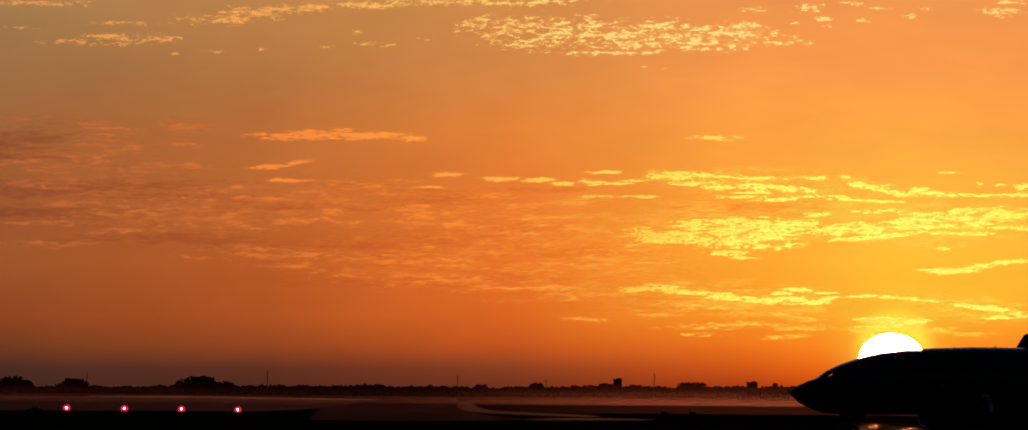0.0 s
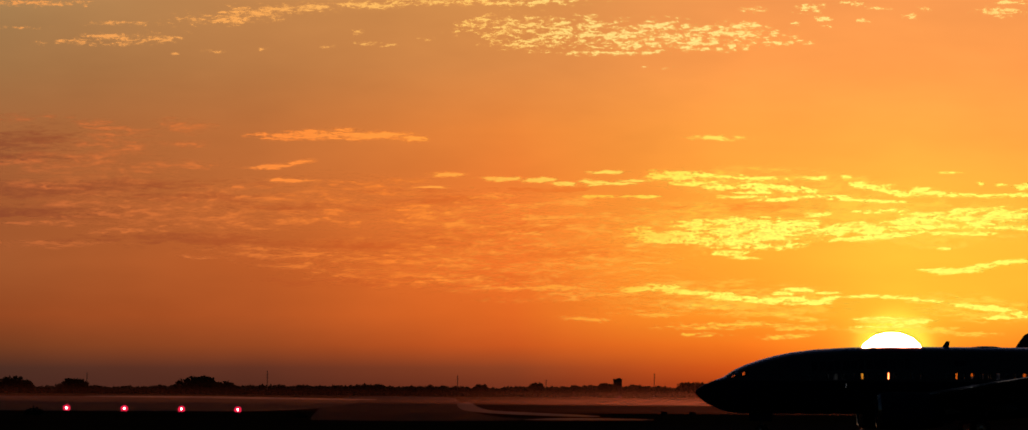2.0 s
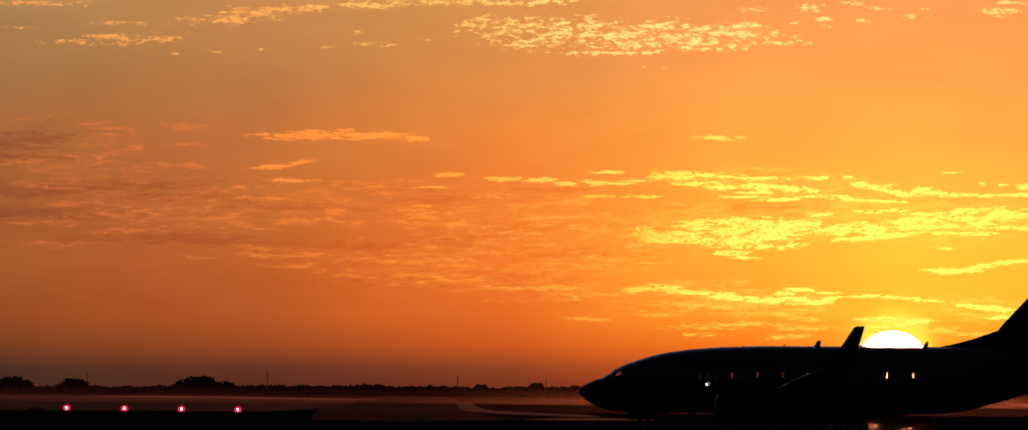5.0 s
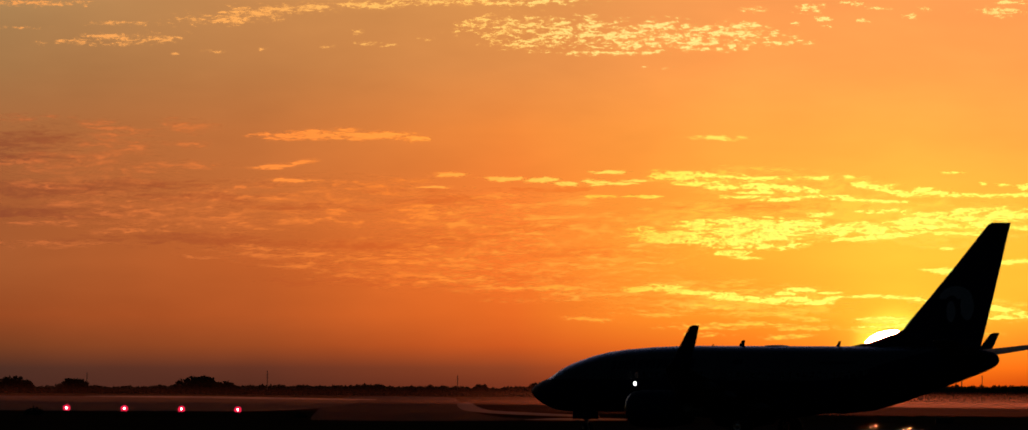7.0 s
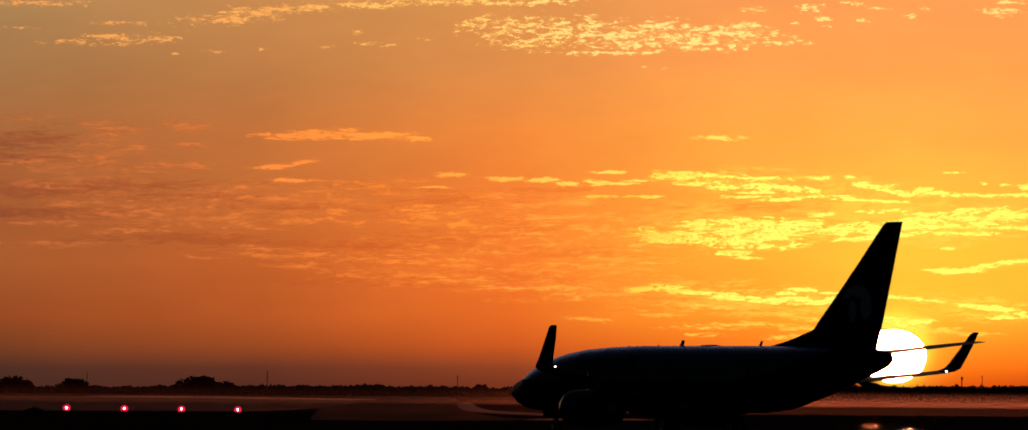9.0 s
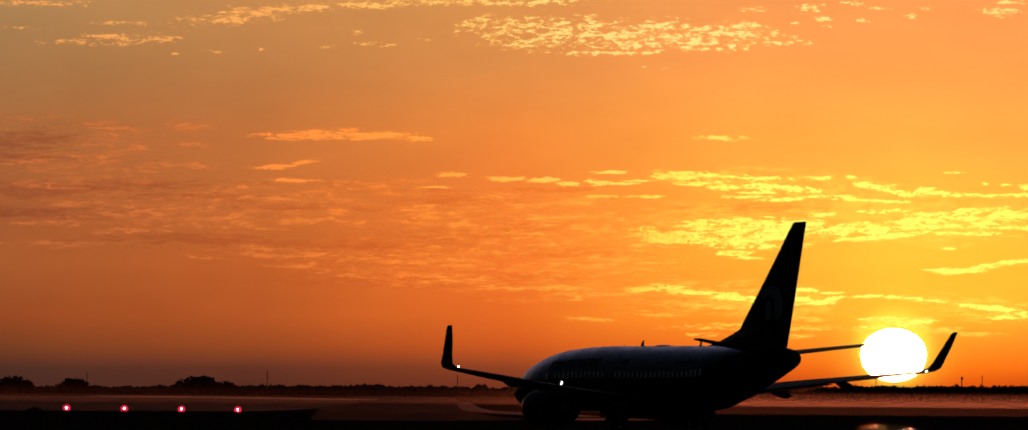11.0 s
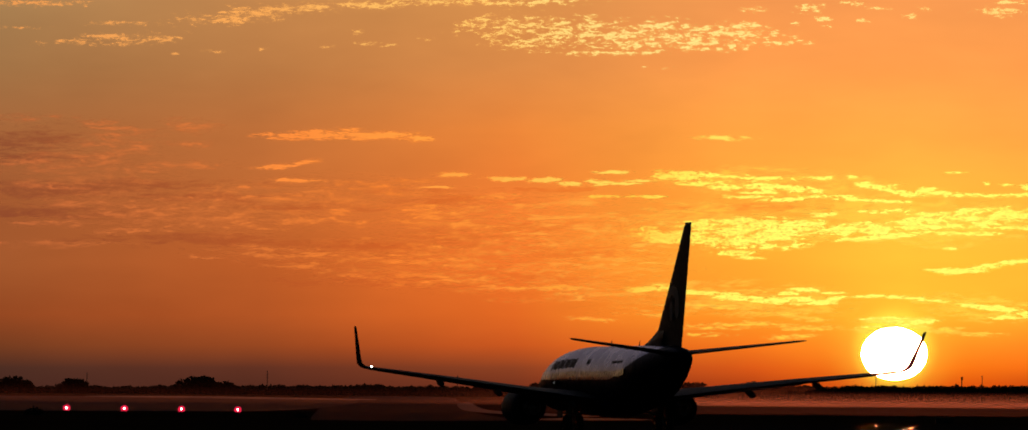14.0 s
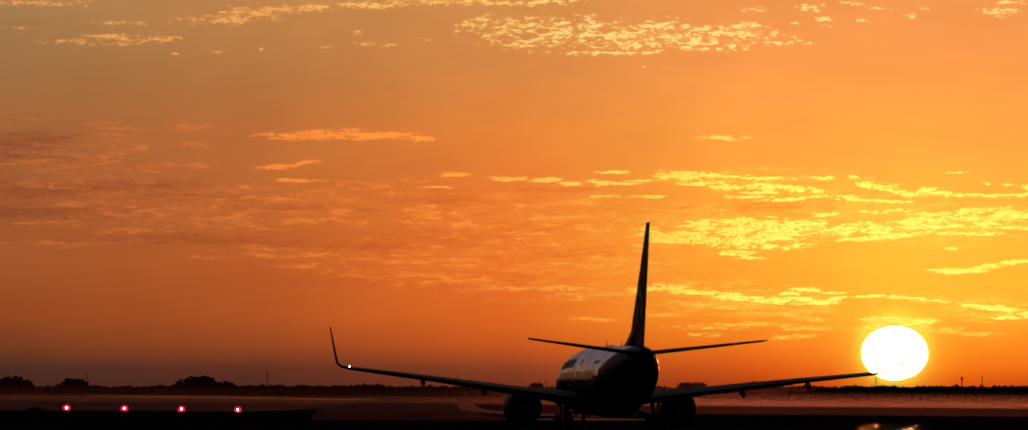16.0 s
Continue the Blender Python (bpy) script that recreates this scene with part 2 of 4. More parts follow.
def ragged(t, cover, n, k, lo, hi):
    """Density where cover and a centred noise together pass a threshold."""
    v = t.math("ADD", cover, t.math("MULTIPLY", t.math("SUBTRACT", n, 0.5), k))
    return t.math("MULTIPLY", t.smooth(v, lo, hi), t.smooth(cover, 0.02, 0.22))


def stretch(t, p, sx, sz, seed=0.0):
    return t.node("ShaderNodeVectorMath", {0: p, 1: (1 / sx, 1, 1 / sz), 2: (seed, 0, seed)}, operation="MULTIPLY_ADD").outputs[0]


def across(t, p, stops):
    """Colour by bearing."""
    x = t.node("ShaderNodeSeparateXYZ", {0: p}).outputs[0]
    return t.ramp(t.smooth(x, -800.0, 800.0, kind="LINEAR"), [((c - 784 + 800) / 1600, lin(*k)) for c, k in stops])


def cloud_deck(name, grain, stretchy, k, lo, hi, share, thin, thick, weight, grow, *lists, wander=(24, 6), filigree=0.0, coarse=0.5, seed=2.0, lace=0.45):
    """A deck of ragged clouds. grain and stretchy are the sizes of the coarse and fine noise; thin and thick the colours of its edges and its cores."""
    t = Tree(name)
    p = warped(t, 70, 16, wander[0], wander[1], seed + 5)
    w1 = t.noise(stretch(t, p, grain[0], grain[1], seed), 1.0, 5.0, 0.6, 0.5)
    w2 = t.noise(stretch(t, p, stretchy[0], stretchy[1], seed + 3), 1.0, 5.0, 0.66, 0.6)
    n = t.math("ADD", t.math("MULTIPLY", w1, coarse), t.math("MULTIPLY", w2, 1 - coarse))
    if filigree:
        ridge = t.math("SUBTRACT", 0.09, t.math("ABSOLUTE", t.math("SUBTRACT", w2, 0.5)))
        n = t.math("ADD", n, t.math("MULTIPLY", ridge, filigree))
    # gaps and threads inside the cloud
    w3 = t.noise(stretch(t, p, stretchy[0] * 1.15, stretchy[1] * 1.05, seed + 8), 1.0, 5.0, 0.62, 1.2)
    thread = t.math("ABSOLUTE", t.math("SUBTRACT", w3, 0.52))
    gaps = t.math("MULTIPLY", t.smooth(w3, 0.30, 0.52), t.smooth(thread, 0.0, 0.035, 0.45, 1.0))
    n = t.math("ADD", n, t.math("MULTIPLY", t.math("SUBTRACT", w3, 0.5), 0.35))
    cover = banks(t, p, weight, grow, *lists)
    d = ragged(t, cover, n, k, lo, hi)
    d = t.math("MULTIPLY", d, t.math("ADD", 1 - lace, t.math("MULTIPLY", gaps, lace)))
    c = t.mix(t.smooth(d, 0.35, 1.0), across(t, p, thin), across(t, p, thick))
    e = t.node("ShaderNodeEmission", {"Color": c, "Strength": 1.0})
    m = t.node("ShaderNodeMixShader", {0: t.math("MULTIPLY", d, share)})
    t.t.links.new(t.node("ShaderNodeBsdfTransparent").outputs[0], m.inputs[1])
    t.t.links.new(e.outputs[0], m.inputs[2])
    return t.out(m.outputs[0])


CREAM_EDGE = ((0, (205, 138, 76)), (400, (222, 150, 78)), (760, (246, 170, 84)), (1050, (255, 190, 96)), (1568, (255, 185, 95)))
CREAM = ((0, (236, 153, 80)), (400, (249, 169, 86)), (720, (255, 200, 104)), (1000, (255, 226, 134)), (1568, (255, 216, 122)))
DUSK = ((0, (132, 62, 40)), (250, (150, 70, 38)), (600, (200, 88, 34)), (1000, (242, 120, 38)), (1568, (250, 140, 45)))
PALE_EDGE = ((0, (172, 92, 50)), (300, (192, 102, 50)), (600, (226, 116, 44)), (860, (250, 140, 50)), (1100, (255, 175, 60)), (1568, (255, 205, 75)))
PALE = ((0, (200, 106, 56)), (300, (224, 120, 56)), (600, (255, 138, 50)), (860, (255, 170, 66)), (1100, (255, 210, 80)), (1568, (255, 230, 90)))
FIRM = ((0, (216, 118, 58)), (450, (246, 138, 58)), (700, (255, 160, 64)), (900, (255, 210, 88)), (1568, (255, 235, 100)))
GOLD_EDGE = ((700, (255, 150, 52)), (950, (255, 172, 56)), (1100, (255, 205, 66)), (1568, (255, 218, 72)))
GOLD = ((700, (255, 170, 60)), (950, (255, 200, 70)), (1060, (255, 240, 96)), (1200, (255, 255, 108)), (1568, (255, 252, 104)))


def high_west():
    return cloud_deck("mackerel_clouds_west", (34, 9), (13, 4.2), 7.0, 0.48, 1.45, 0.95, CREAM_EDGE, CREAM, 1.12, 1.75, (
        (60, 4, 90, 6, 0), (190, 36, 50, 4, 0), (340, 30, 85, 8, -3), (400, 18, 110, 12, -4), (470, 10, 60, 8, -3), (110, 63, 60, 4, -2), (190, 57, 80, 8, -2), (245, 58, 40, 6, 0), (160, 66, 60, 4, 0),
        (560, 8, 60, 7, 0), (650, 3, 120, 6, 0), (500, 71, 12, 3, 0), (545, 48, 8, 4, 0), (560, 66, 18, 3, 0), (590, 69, 12, 3, 0), (650, 60, 14, 3, 0), (400, 75, 9, 2.5, 0), (325, 77, 18, 2.5, 0), (265, 82, 8, 2, 0), (30, 42, 40, 3, 0)), wander=(14, 4), seed=4.0, lace=0.2)


def high_east():
    return cloud_deck("mackerel_clouds_east", (26, 9), (13, 4.6), 7.5, 0.50, 1.35, 0.97, CREAM_EDGE, CREAM, 1.12, 1.7, (
        (740, 35, 50, 13, -8), (790, 42, 60, 22, 0), (880, 45, 110, 20, 0), (960, 60, 120, 19, 0), (1010, 40, 60, 13, 0), (1060, 55, 90, 20, 0), (1130, 40, 50, 9, 0), (1140, 52, 70, 9, 0), (1080, 74, 70, 5, 0), (1130, 70, 40, 7, -6), (1190, 66, 50, 5, -3), (920, 80, 90, 4, 0), (800, 65, 60, 10, 0), (790, 3, 110, 6, 0)),
        ((1235, 12, 26, 8, 0), (1255, 28, 18, 5, 6), (1265, 38, 12, 4, 0), (1212, 35, 10, 3, 0), (1150, 15, 20, 5, 0), (1318, 30, 12, 4, 0), (1410, 12, 14, 4, 0), (1388, 24, 14, 5, 0), (1340, 12, 30, 3, 0), (1530, 18, 40, 8, 0), (1545, 3, 30, 5, 0), (1300, 5, 25, 4, 0), (1015, 103, 14, 2, 0), (985, 101, 8, 2, 0)), wander=(16, 5), seed=9.0, lace=0.3)


def dusky():
    return cloud_deck("dusky_cloud_undersides", (110, 16), (36, 7), 4.4, 0.15, 1.25, 0.62, DUSK, DUSK, 1.0, 1.6, (
        (30, 215, 90, 24, 0), (20, 240, 120, 10, 0), (90, 290, 150, 16, 0), (230, 282, 150, 10, 0), (60, 325, 160, 12, 0), (300, 300, 140, 9, 0), (700, 305, 110, 9, 0), (640, 290, 90, 6, 0), (820, 290, 80, 6, 0), (470, 315, 120, 8, 0),
        (800, 345, 90, 9, 0), (700, 360, 110, 9, 0), (560, 375, 150, 10, 0), (900, 385, 120, 9, 0), (560, 430, 170, 10, 0), (820, 425, 120, 8, 0), (1120, 315, 110, 8, 0), (280, 365, 160, 12, 0)), wander=(40, 10), seed=11.0)


def pale_upper():
    return cloud_deck("pale_ragged_clouds", (60, 11), (22, 5.0), 6.5, 0.24, 1.45, 0.72, PALE_EDGE, PALE, 1.0, 2.7, (
        (40, 182, 50, 5, 0), (130, 188, 30, 4, 0), (275, 192, 30, 7, 2), (175, 196, 30, 4, 0), (190, 206, 40, 4, 0), (150, 218, 45, 5, 0), (190, 228, 40, 5, -6), (60, 250, 90, 6, 0), (220, 256, 60, 6, -3), (290, 252, 40, 4, 0),
        (290, 220, 20, 3, 0), (100, 240, 40, 5, 0), (300, 300, 60, 6, -6), (250, 312, 60, 7, 0), (120, 308, 40, 6, 0), (60, 282, 30, 4, 0), (430, 300, 70, 4, 0), (560, 283, 50, 5, -4), (610, 296, 40, 3, 0), (350, 340, 50, 8, -3)),
        ((270, 338, 50, 8, 0), (210, 352, 50, 4, 0), (110, 340, 60, 5, 0), (440, 335, 50, 7, 0), (500, 322, 30, 5, 0), (540, 340, 40, 5, 0), (640, 335, 50, 9, 4), (700, 340, 50, 9, 4), (610, 318, 50, 4, 0), (180, 325, 70, 6, 0)), wander=(34, 8), coarse=0.62, seed=2.0)


def pale_lower():
    return cloud_deck("pale_ragged_clouds_low", (60, 10), (22, 4.5), 6.5, 0.24, 1.45, 0.62, PALE_EDGE, PALE, 1.0, 2.7, (
        (700, 316, 60, 4, 0), (780, 315, 50, 5, 0), (860, 310, 60, 5, -3), (760, 300, 60, 3, 0), (820, 330, 50, 5, 0), (880, 350, 60, 6, 6), (930, 365, 50, 7, 8), (800, 355, 50, 6, 0), (750, 365, 50, 5, 0), (770, 385, 60, 5, 0),
        (830, 375, 40, 4, 0), (700, 380, 50, 4, 0), (650, 395, 60, 5, 0), (560, 395, 70, 6, 0), (480, 390, 60, 8, 0), (390, 385, 60, 8, 0), (620, 420, 70, 5, 0), (700, 430, 60, 6, -3), (760, 440, 50, 5, 0), (730, 410, 50, 4, 0)),
        ((550, 420, 60, 6, 0), (450, 405, 50, 5, 0), (60, 372, 70, 4, 0), (890, 395, 50, 4, 0), (960, 340, 50, 6, 4), (900, 330, 40, 4, 0), (940, 385, 40, 5, 0), (840, 455, 70, 4, 0), (860, 402, 40, 3, 3), (930, 406, 50, 3, 0), (985, 403, 45, 3, -5), (1020, 398, 18, 4, -6)), wander=(34, 8), coarse=0.62, seed=6.0)


def wisps():
    return cloud_deck("thin_cloud_wisps", (70, 9), (26, 4.6), 6.0, 0.22, 1.35, 0.42, PALE_EDGE, PALE, 0.62, 1.0, (
        (760, 350, 330, 60, 3), (640, 400, 300, 62, 3), (900, 420, 260, 58, 2), (330, 320, 330, 62, 0), (1060, 470, 260, 52, 2), (120, 270, 220, 95, 0), (480, 300, 260, 50, 0)), wander=(40, 9), filigree=0.8, coarse=0.5, seed=13.0, lace=0.6)


def veil_east():
    return cloud_deck("thin_golden_cloud_wisps", (60, 8), (20, 3.8), 6.4, 0.26, 1.3, 0.6, PALE, GOLD_EDGE, 0.6, 1.0, (
        (1080, 345, 190, 62, 2), (1330, 330, 300, 52, -3), (1130, 455, 240, 42, 3), (1440, 345, 220, 46, -3), (1180, 280, 260, 36, 3), (1480, 470, 160, 30, 5)), wander=(30, 8), filigree=0.8, coarse=0.5, seed=16.0, lace=0.6)


def streaks():
    return cloud_deck("firm_cloud_streaks", (50, 9), (16, 4.0), 5.2, 0.27, 1.12, 1.0, PALE, FIRM, 1.36, 1.5, (
        (430, 207, 50, 8, 0), (490, 206, 60, 9, 0), (545, 207, 60, 8, 0), (590, 207, 40, 7, 0), (625, 211, 30, 6, 4), (520, 198, 24, 4, 0), (1090, 210, 50, 4, 1), (415, 254, 40, 4, -3), (455, 247, 24, 5, -6),
        (440, 275, 45, 4, 0), (681, 266, 32, 4, 0), (770, 273, 45, 4, 1), (820, 274, 35, 4, -3), (860, 280, 30, 4, 0), (905, 278, 30, 6, 0), (940, 280, 35, 3, 0), (925, 262, 32, 4, 0), (970, 276, 30, 3, 0), (660, 286, 50, 2.5, 0)), wander=(18, 4), seed=3.0, lace=0.12)


def gilded_upper():
    return cloud_deck("gilded_clouds_upper", (46, 8), (14, 3.8), 6.4, 0.36, 1.1, 0.98, GOLD_EDGE, GOLD, 1.2, 1.65, (
        (1030, 270, 45, 8, 2), (1060, 266, 60, 5, 3), (1110, 270, 60, 4, 5), (1160, 271, 40, 3, 4), (1070, 279, 60, 5, 0), (1110, 286, 60, 4, 0), (1165, 285, 45, 6, 3), (1200, 288, 40, 6, 5), (1235, 293, 22, 5, 3), (1245, 272, 25, 3, 0),
        (1290, 271, 10, 3, 0), (1190, 303, 50, 3, -2), (1240, 300, 50, 3, 0), (1300, 304, 50, 3, 4), (1350, 308, 30, 3, 0), (1310, 280, 16, 3, 0), (1335, 285, 30, 7, 6), (1365, 293, 35, 6, 8), (1420, 294, 50, 4, 2), (1480, 298, 60, 4, 0)),
        ((1540, 298, 45, 4, -1), (1400, 290, 20, 4, 0), (1492, 281, 9, 3, 0), (1440, 264, 20, 2.5, 0), (1525, 282, 15, 2.5, 0), (1558, 285, 18, 5, 0), (1150, 293, 40, 3, 0), (1120, 300, 40, 3, 0), (970, 300, 30, 2.5, 0), (905, 300, 30, 3, 0)), wander=(20, 5), filigree=0.4, coarse=0.62, seed=2.5, lace=0.4)


def gilded_middle():
    return cloud_deck("gilded_clouds_middle", (56, 10), (15, 4.2), 7.0, 0.38, 1.1, 1.0, GOLD_EDGE, GOLD, 1.25, 1.85, (
        (1120, 340, 50, 7, 0), (1165, 342, 40, 9, 0), (1180, 352, 40, 11, 0), (1150, 362, 60, 11, 0), (1195, 362, 30, 11, 0), (1100, 352, 60, 8, 0), (1060, 345, 45, 6, 0), (1040, 360, 50, 8, 8), (1010, 355, 50, 6, 6), (980, 362, 40, 5, 8),
        (1232, 352, 44, 8, 0), (1275, 352, 46, 6, 0), (1215, 342, 30, 6, 0), (1330, 342, 50, 4, -3), (1480, 330, 90, 9, -3), (1100, 370, 50, 6, 0), (1170, 375, 40, 5, 0), (1110, 386, 30, 4, 0), (1130, 394, 20, 3, 0), (1250, 352, 60, 4, 0), (1310, 349, 70, 4, -1), (1340, 352, 40, 7, -3), (1360, 358, 45, 5, -5), (1300, 364, 60, 3, -2), (1400, 345, 50, 5, -6)),
        ((1395, 334, 40, 6, -6), (1450, 332, 60, 7, -4), (1480, 322, 60, 4, -4), (1540, 322, 50, 4, -2), (1520, 335, 60, 8, -3), (1450, 345, 50, 5, 0), (1460, 356, 40, 3, 0), (1430, 328, 60, 4, 0), (1250, 328, 25, 2.5, 0), (1340, 322, 40, 3, 0), (1540, 348, 40, 3, 0)), wander=(26, 8), filigree=0.6, coarse=0.68, seed=5.5, lace=0.6)


def ribbons():
    return cloud_deck("gilded_cloud_ribbons", (46, 8), (14, 3.8), 5.2, 0.32, 1.0, 0.98, GOLD_EDGE, GOLD, 1.2, 1.55, (
        (1425, 412, 30, 3.5, 0), (1460, 415, 40, 4, -4), (1490, 408, 30, 6, -8), (1530, 400, 40, 4, -6), (1560, 398, 30, 4, 0), (1440, 380, 14, 2.5, 0), (1345, 490, 42, 6, 0), (1392, 489, 36, 5, 0), (1350, 499, 55, 4, 0), (1425, 505, 60, 3, 3),
        (975, 441, 40, 5, 0), (1010, 438, 30, 7, 3), (1030, 445, 25, 5, 0), (1075, 447, 45, 5, 3), (1110, 455, 50, 5, 4), (1160, 458, 45, 6, 2), (1190, 448, 20, 4, 0), (1222, 443, 30, 4, 0), (1260, 447, 35, 2.5, 0), (1215, 457, 40, 5, 0)),
        ((1240, 462, 30, 4, -4), (1265, 455, 30, 4, -10), (1310, 452, 50, 3.2, 0), (1365, 454, 50, 3.4, 2), (1420, 459, 45, 4, 6), (1475, 466, 40, 4.5, 7), (1520, 472, 35, 5, 6), (1555, 478, 30, 6, 6), (1530, 484, 40, 3.5, 0)), wander=(16, 5), filigree=0.5, coarse=0.6, seed=7.5, lace=0.4)


def low_ribbons():
    return cloud_deck("thin_cloud_ribbons_near_sun", (60, 8), (18, 3.6), 5.8, 0.32, 1.4, 0.85, PALE, GOLD_EDGE, 1.0, 2.1, (
        (1340, 490, 35, 5, 0), (1380, 488, 40, 4, 0), (1330, 505, 40, 4, 0), (1380, 500, 60, 4, 2), (1440, 507, 50, 3, 3), (1480, 510, 35, 3, 0), (1100, 468, 60, 3, 2), (1190, 478, 20, 3, 0), (1230, 486, 25, 4, 0), (900, 448, 60, 4, 0),
        (830, 440, 70, 4, 0), (1130, 495, 70, 4, 0), (1230, 500, 35, 5, 0), (1060, 500, 60, 3, 0), (1190, 514, 50, 3, -3), (1070, 510, 30, 3, 0), (890, 487, 40, 3, 3), (1000, 480, 60, 3, 0)), wander=(16, 4), seed=1.5)


def sun_disc(dist=4500):
    u = PIXEL * dist
    bm = bmesh.new()
    bmesh.ops.create_circle(bm, cap_ends=True, segments=96, radius=1.0, matrix=Matrix.Rotation(radians(90), 4, "X"))
    ob = part("sun", bm, glow("low_sun", (1.0, 0.13, 0.03), 16000.0))
    ob.scale = (49.6 * u, 1, 39.8 * u)
    return tagged(ob, "blinding white flattened sun just over the horizon", "sun", kind="structure")


sheet("sky_backdrop", 4600, sky_material(), 6500, -60, 5200, "clear orange dusk sky, brown haze low down")
sheet("cloud_backdrop_high_west", 4580, high_west(), 1400, 480, 640, "small rippled cream clouds on brown-orange sky")
sheet("cloud_backdrop_high_east", 4578, high_east(), 1400, 480, 640, "small rippled cream clouds on orange sky")
DRIFTING = []
for depth, name, made, row_low, row_top, label in (
        (4574, "cloud_backdrop_dusky", dusky, 480, 165, "dusky brown undersides of evening clouds"), (4571, "cloud_backdrop_pale", pale_upper, 375, 165, "pale ragged orange evening clouds"),
        (4570, "cloud_backdrop_wisps", wisps, 480, 170, "faint thin orange cloud wisps"), (4569, "cloud_backdrop_wisps_gold", veil_east, 510, 235, "faint thin golden cloud wisps"),
        (4568, "cloud_backdrop_pale_low", pale_lower, 470, 285, "faint ragged orange evening clouds"), (4565, "cloud_backdrop_streaks", streaks, 300, 190, "thin bright orange cloud streaks"),
        (4562, "cloud_backdrop_gilded_upper", gilded_upper, 320, 250, "long golden clouds lit by the sun"), (4559, "cloud_backdrop_gilded", gilded_middle, 410, 305, "ragged golden clouds lit by the sun"),
        (4556, "cloud_backdrop_ribbons", ribbons, 500, 370, "long golden cloud ribbons"), (4553, "cloud_backdrop_low_ribbons", low_ribbons, 530, 430, "thin golden ribbons close over the sun")):
    DRIFTING.append((sheet(name, depth, made(), 1400, 597 - row_low, 597 - row_top, label), depth))
sun = sun_disc()


# ---- ground, pavements ----
def flat(name, corners, z, material, label, category, rounds=2):
    """A level sheet with softened corners."""
    pts = [Vector(p) for p in corners]
    for _ in range(rounds):
        nxt = []
        for a, b in zip(pts, pts[1:] + pts[:1]):
            nxt += [a * 0.75 + b * 0.25, a * 0.25 + b * 0.75]
        pts = nxt
    me = bpy.data.meshes.new(name)
    me.from_pydata([(p.x, p.y, z) for p in pts], [], [tuple(range(len(pts)))])
    me.materials.append(material)
    bm = bmesh.new()
    bm.from_mesh(me)
    bmesh.ops.recalc_face_normals(bm, faces=bm.faces)
    if bm.faces and list(bm.faces)[0].normal.z < 0:
        bmesh.ops.reverse_faces(bm, faces=list(bm.faces))
    bmesh.ops.triangulate(bm, faces=list(bm.faces))
    bm.to_mesh(me)
    bm.free()
    return tagged(new(name, me), label, category, kind="structure")


flat("ground", [(-2600, -1500), (2600, -1500), (2600, 4620), (-2600, 4620)], 0.0, GRASS, "dark dry airfield grass reaching the horizon", "ground", 0)
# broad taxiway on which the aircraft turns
flat("taxiway_near", [(-6, 300), (120, 300), plan(1900, 652), plan(1560, 649), plan(1300, 648), plan(1050, 649), plan(880, 651), plan(860, 656), (0, 420)], 0.012, GLARE_NEAR, "dark warm concrete taxiway, red sun glare in its colour", "taxiway")
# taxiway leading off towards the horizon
flat("taxiway_far", [plan(480, 642), plan(860, 642), plan(720, 634), plan(705, 615), plan(690, 605), plan(540, 604), plan(500, 612), plan(470, 638)], 0.008, ASPHALT, "dark damp asphalt taxiway running to the horizon", "taxiway")
# paving across the middle distance; pale strips hold sky sheen in their colour
flat("apron_west", [plan(-400, 602), plan(160, 604), plan(520, 608), plan(560, 612), plan(470, 628), plan(200, 627), plan(-400, 624)], 0.010, WET, "wet grey concrete apron in dusk light", "apron")
flat("runway", [plan(130, 603.5), plan(300, 604), plan(450, 606.5), plan(575, 609), plan(575, 610.5), plan(450, 609.5), plan(300, 607.5), plan(130, 605)], 0.014, RUNWAY, "thin pale strip of paving far off, sky sheen in its colour", "runway")
flat("apron_east", [plan(698, 613), plan(760, 611), plan(1050, 609.5), plan(1560, 618), plan(1900, 621), plan(1900, 632), plan(1560, 630), plan(1050, 630), plan(960, 629), plan(880, 622), plan(800, 618.5), plan(730, 617.5), plan(698, 618)], 0.010, GLARE_EAST, "dark warm concrete apron, red sun glare in its colour", "apron")
flat("taxiway_loop", [plan(696, 615), plan(718, 614), plan(726, 620), plan(745, 626.5), plan(800, 629), plan(915, 634.5), plan(915, 637), plan(800, 633.5), plan(735, 630), plan(700, 625)], 0.014, LOOP, "curved concrete taxiway turn-off, sky sheen in its pale colour", "taxiway")
flat("taxiway_spur", [plan(780, 640.5), plan(860, 637.5), plan(930, 638), plan(1020, 641), plan(930, 641.5), plan(860, 641.5)], 0.011, LOOP, "narrow pale strip beside the turn-off, sky sheen in its colour", "taxiway")
# grass that lies over them
flat("verge_west", [plan(-900, 628), plan(425, 628), plan(458, 632), plan(444, 641), plan(408, 654), plan(380, 690), plan(-900, 690)], 0.06, GRASS, "dark grass verge with runway lights", "verge")


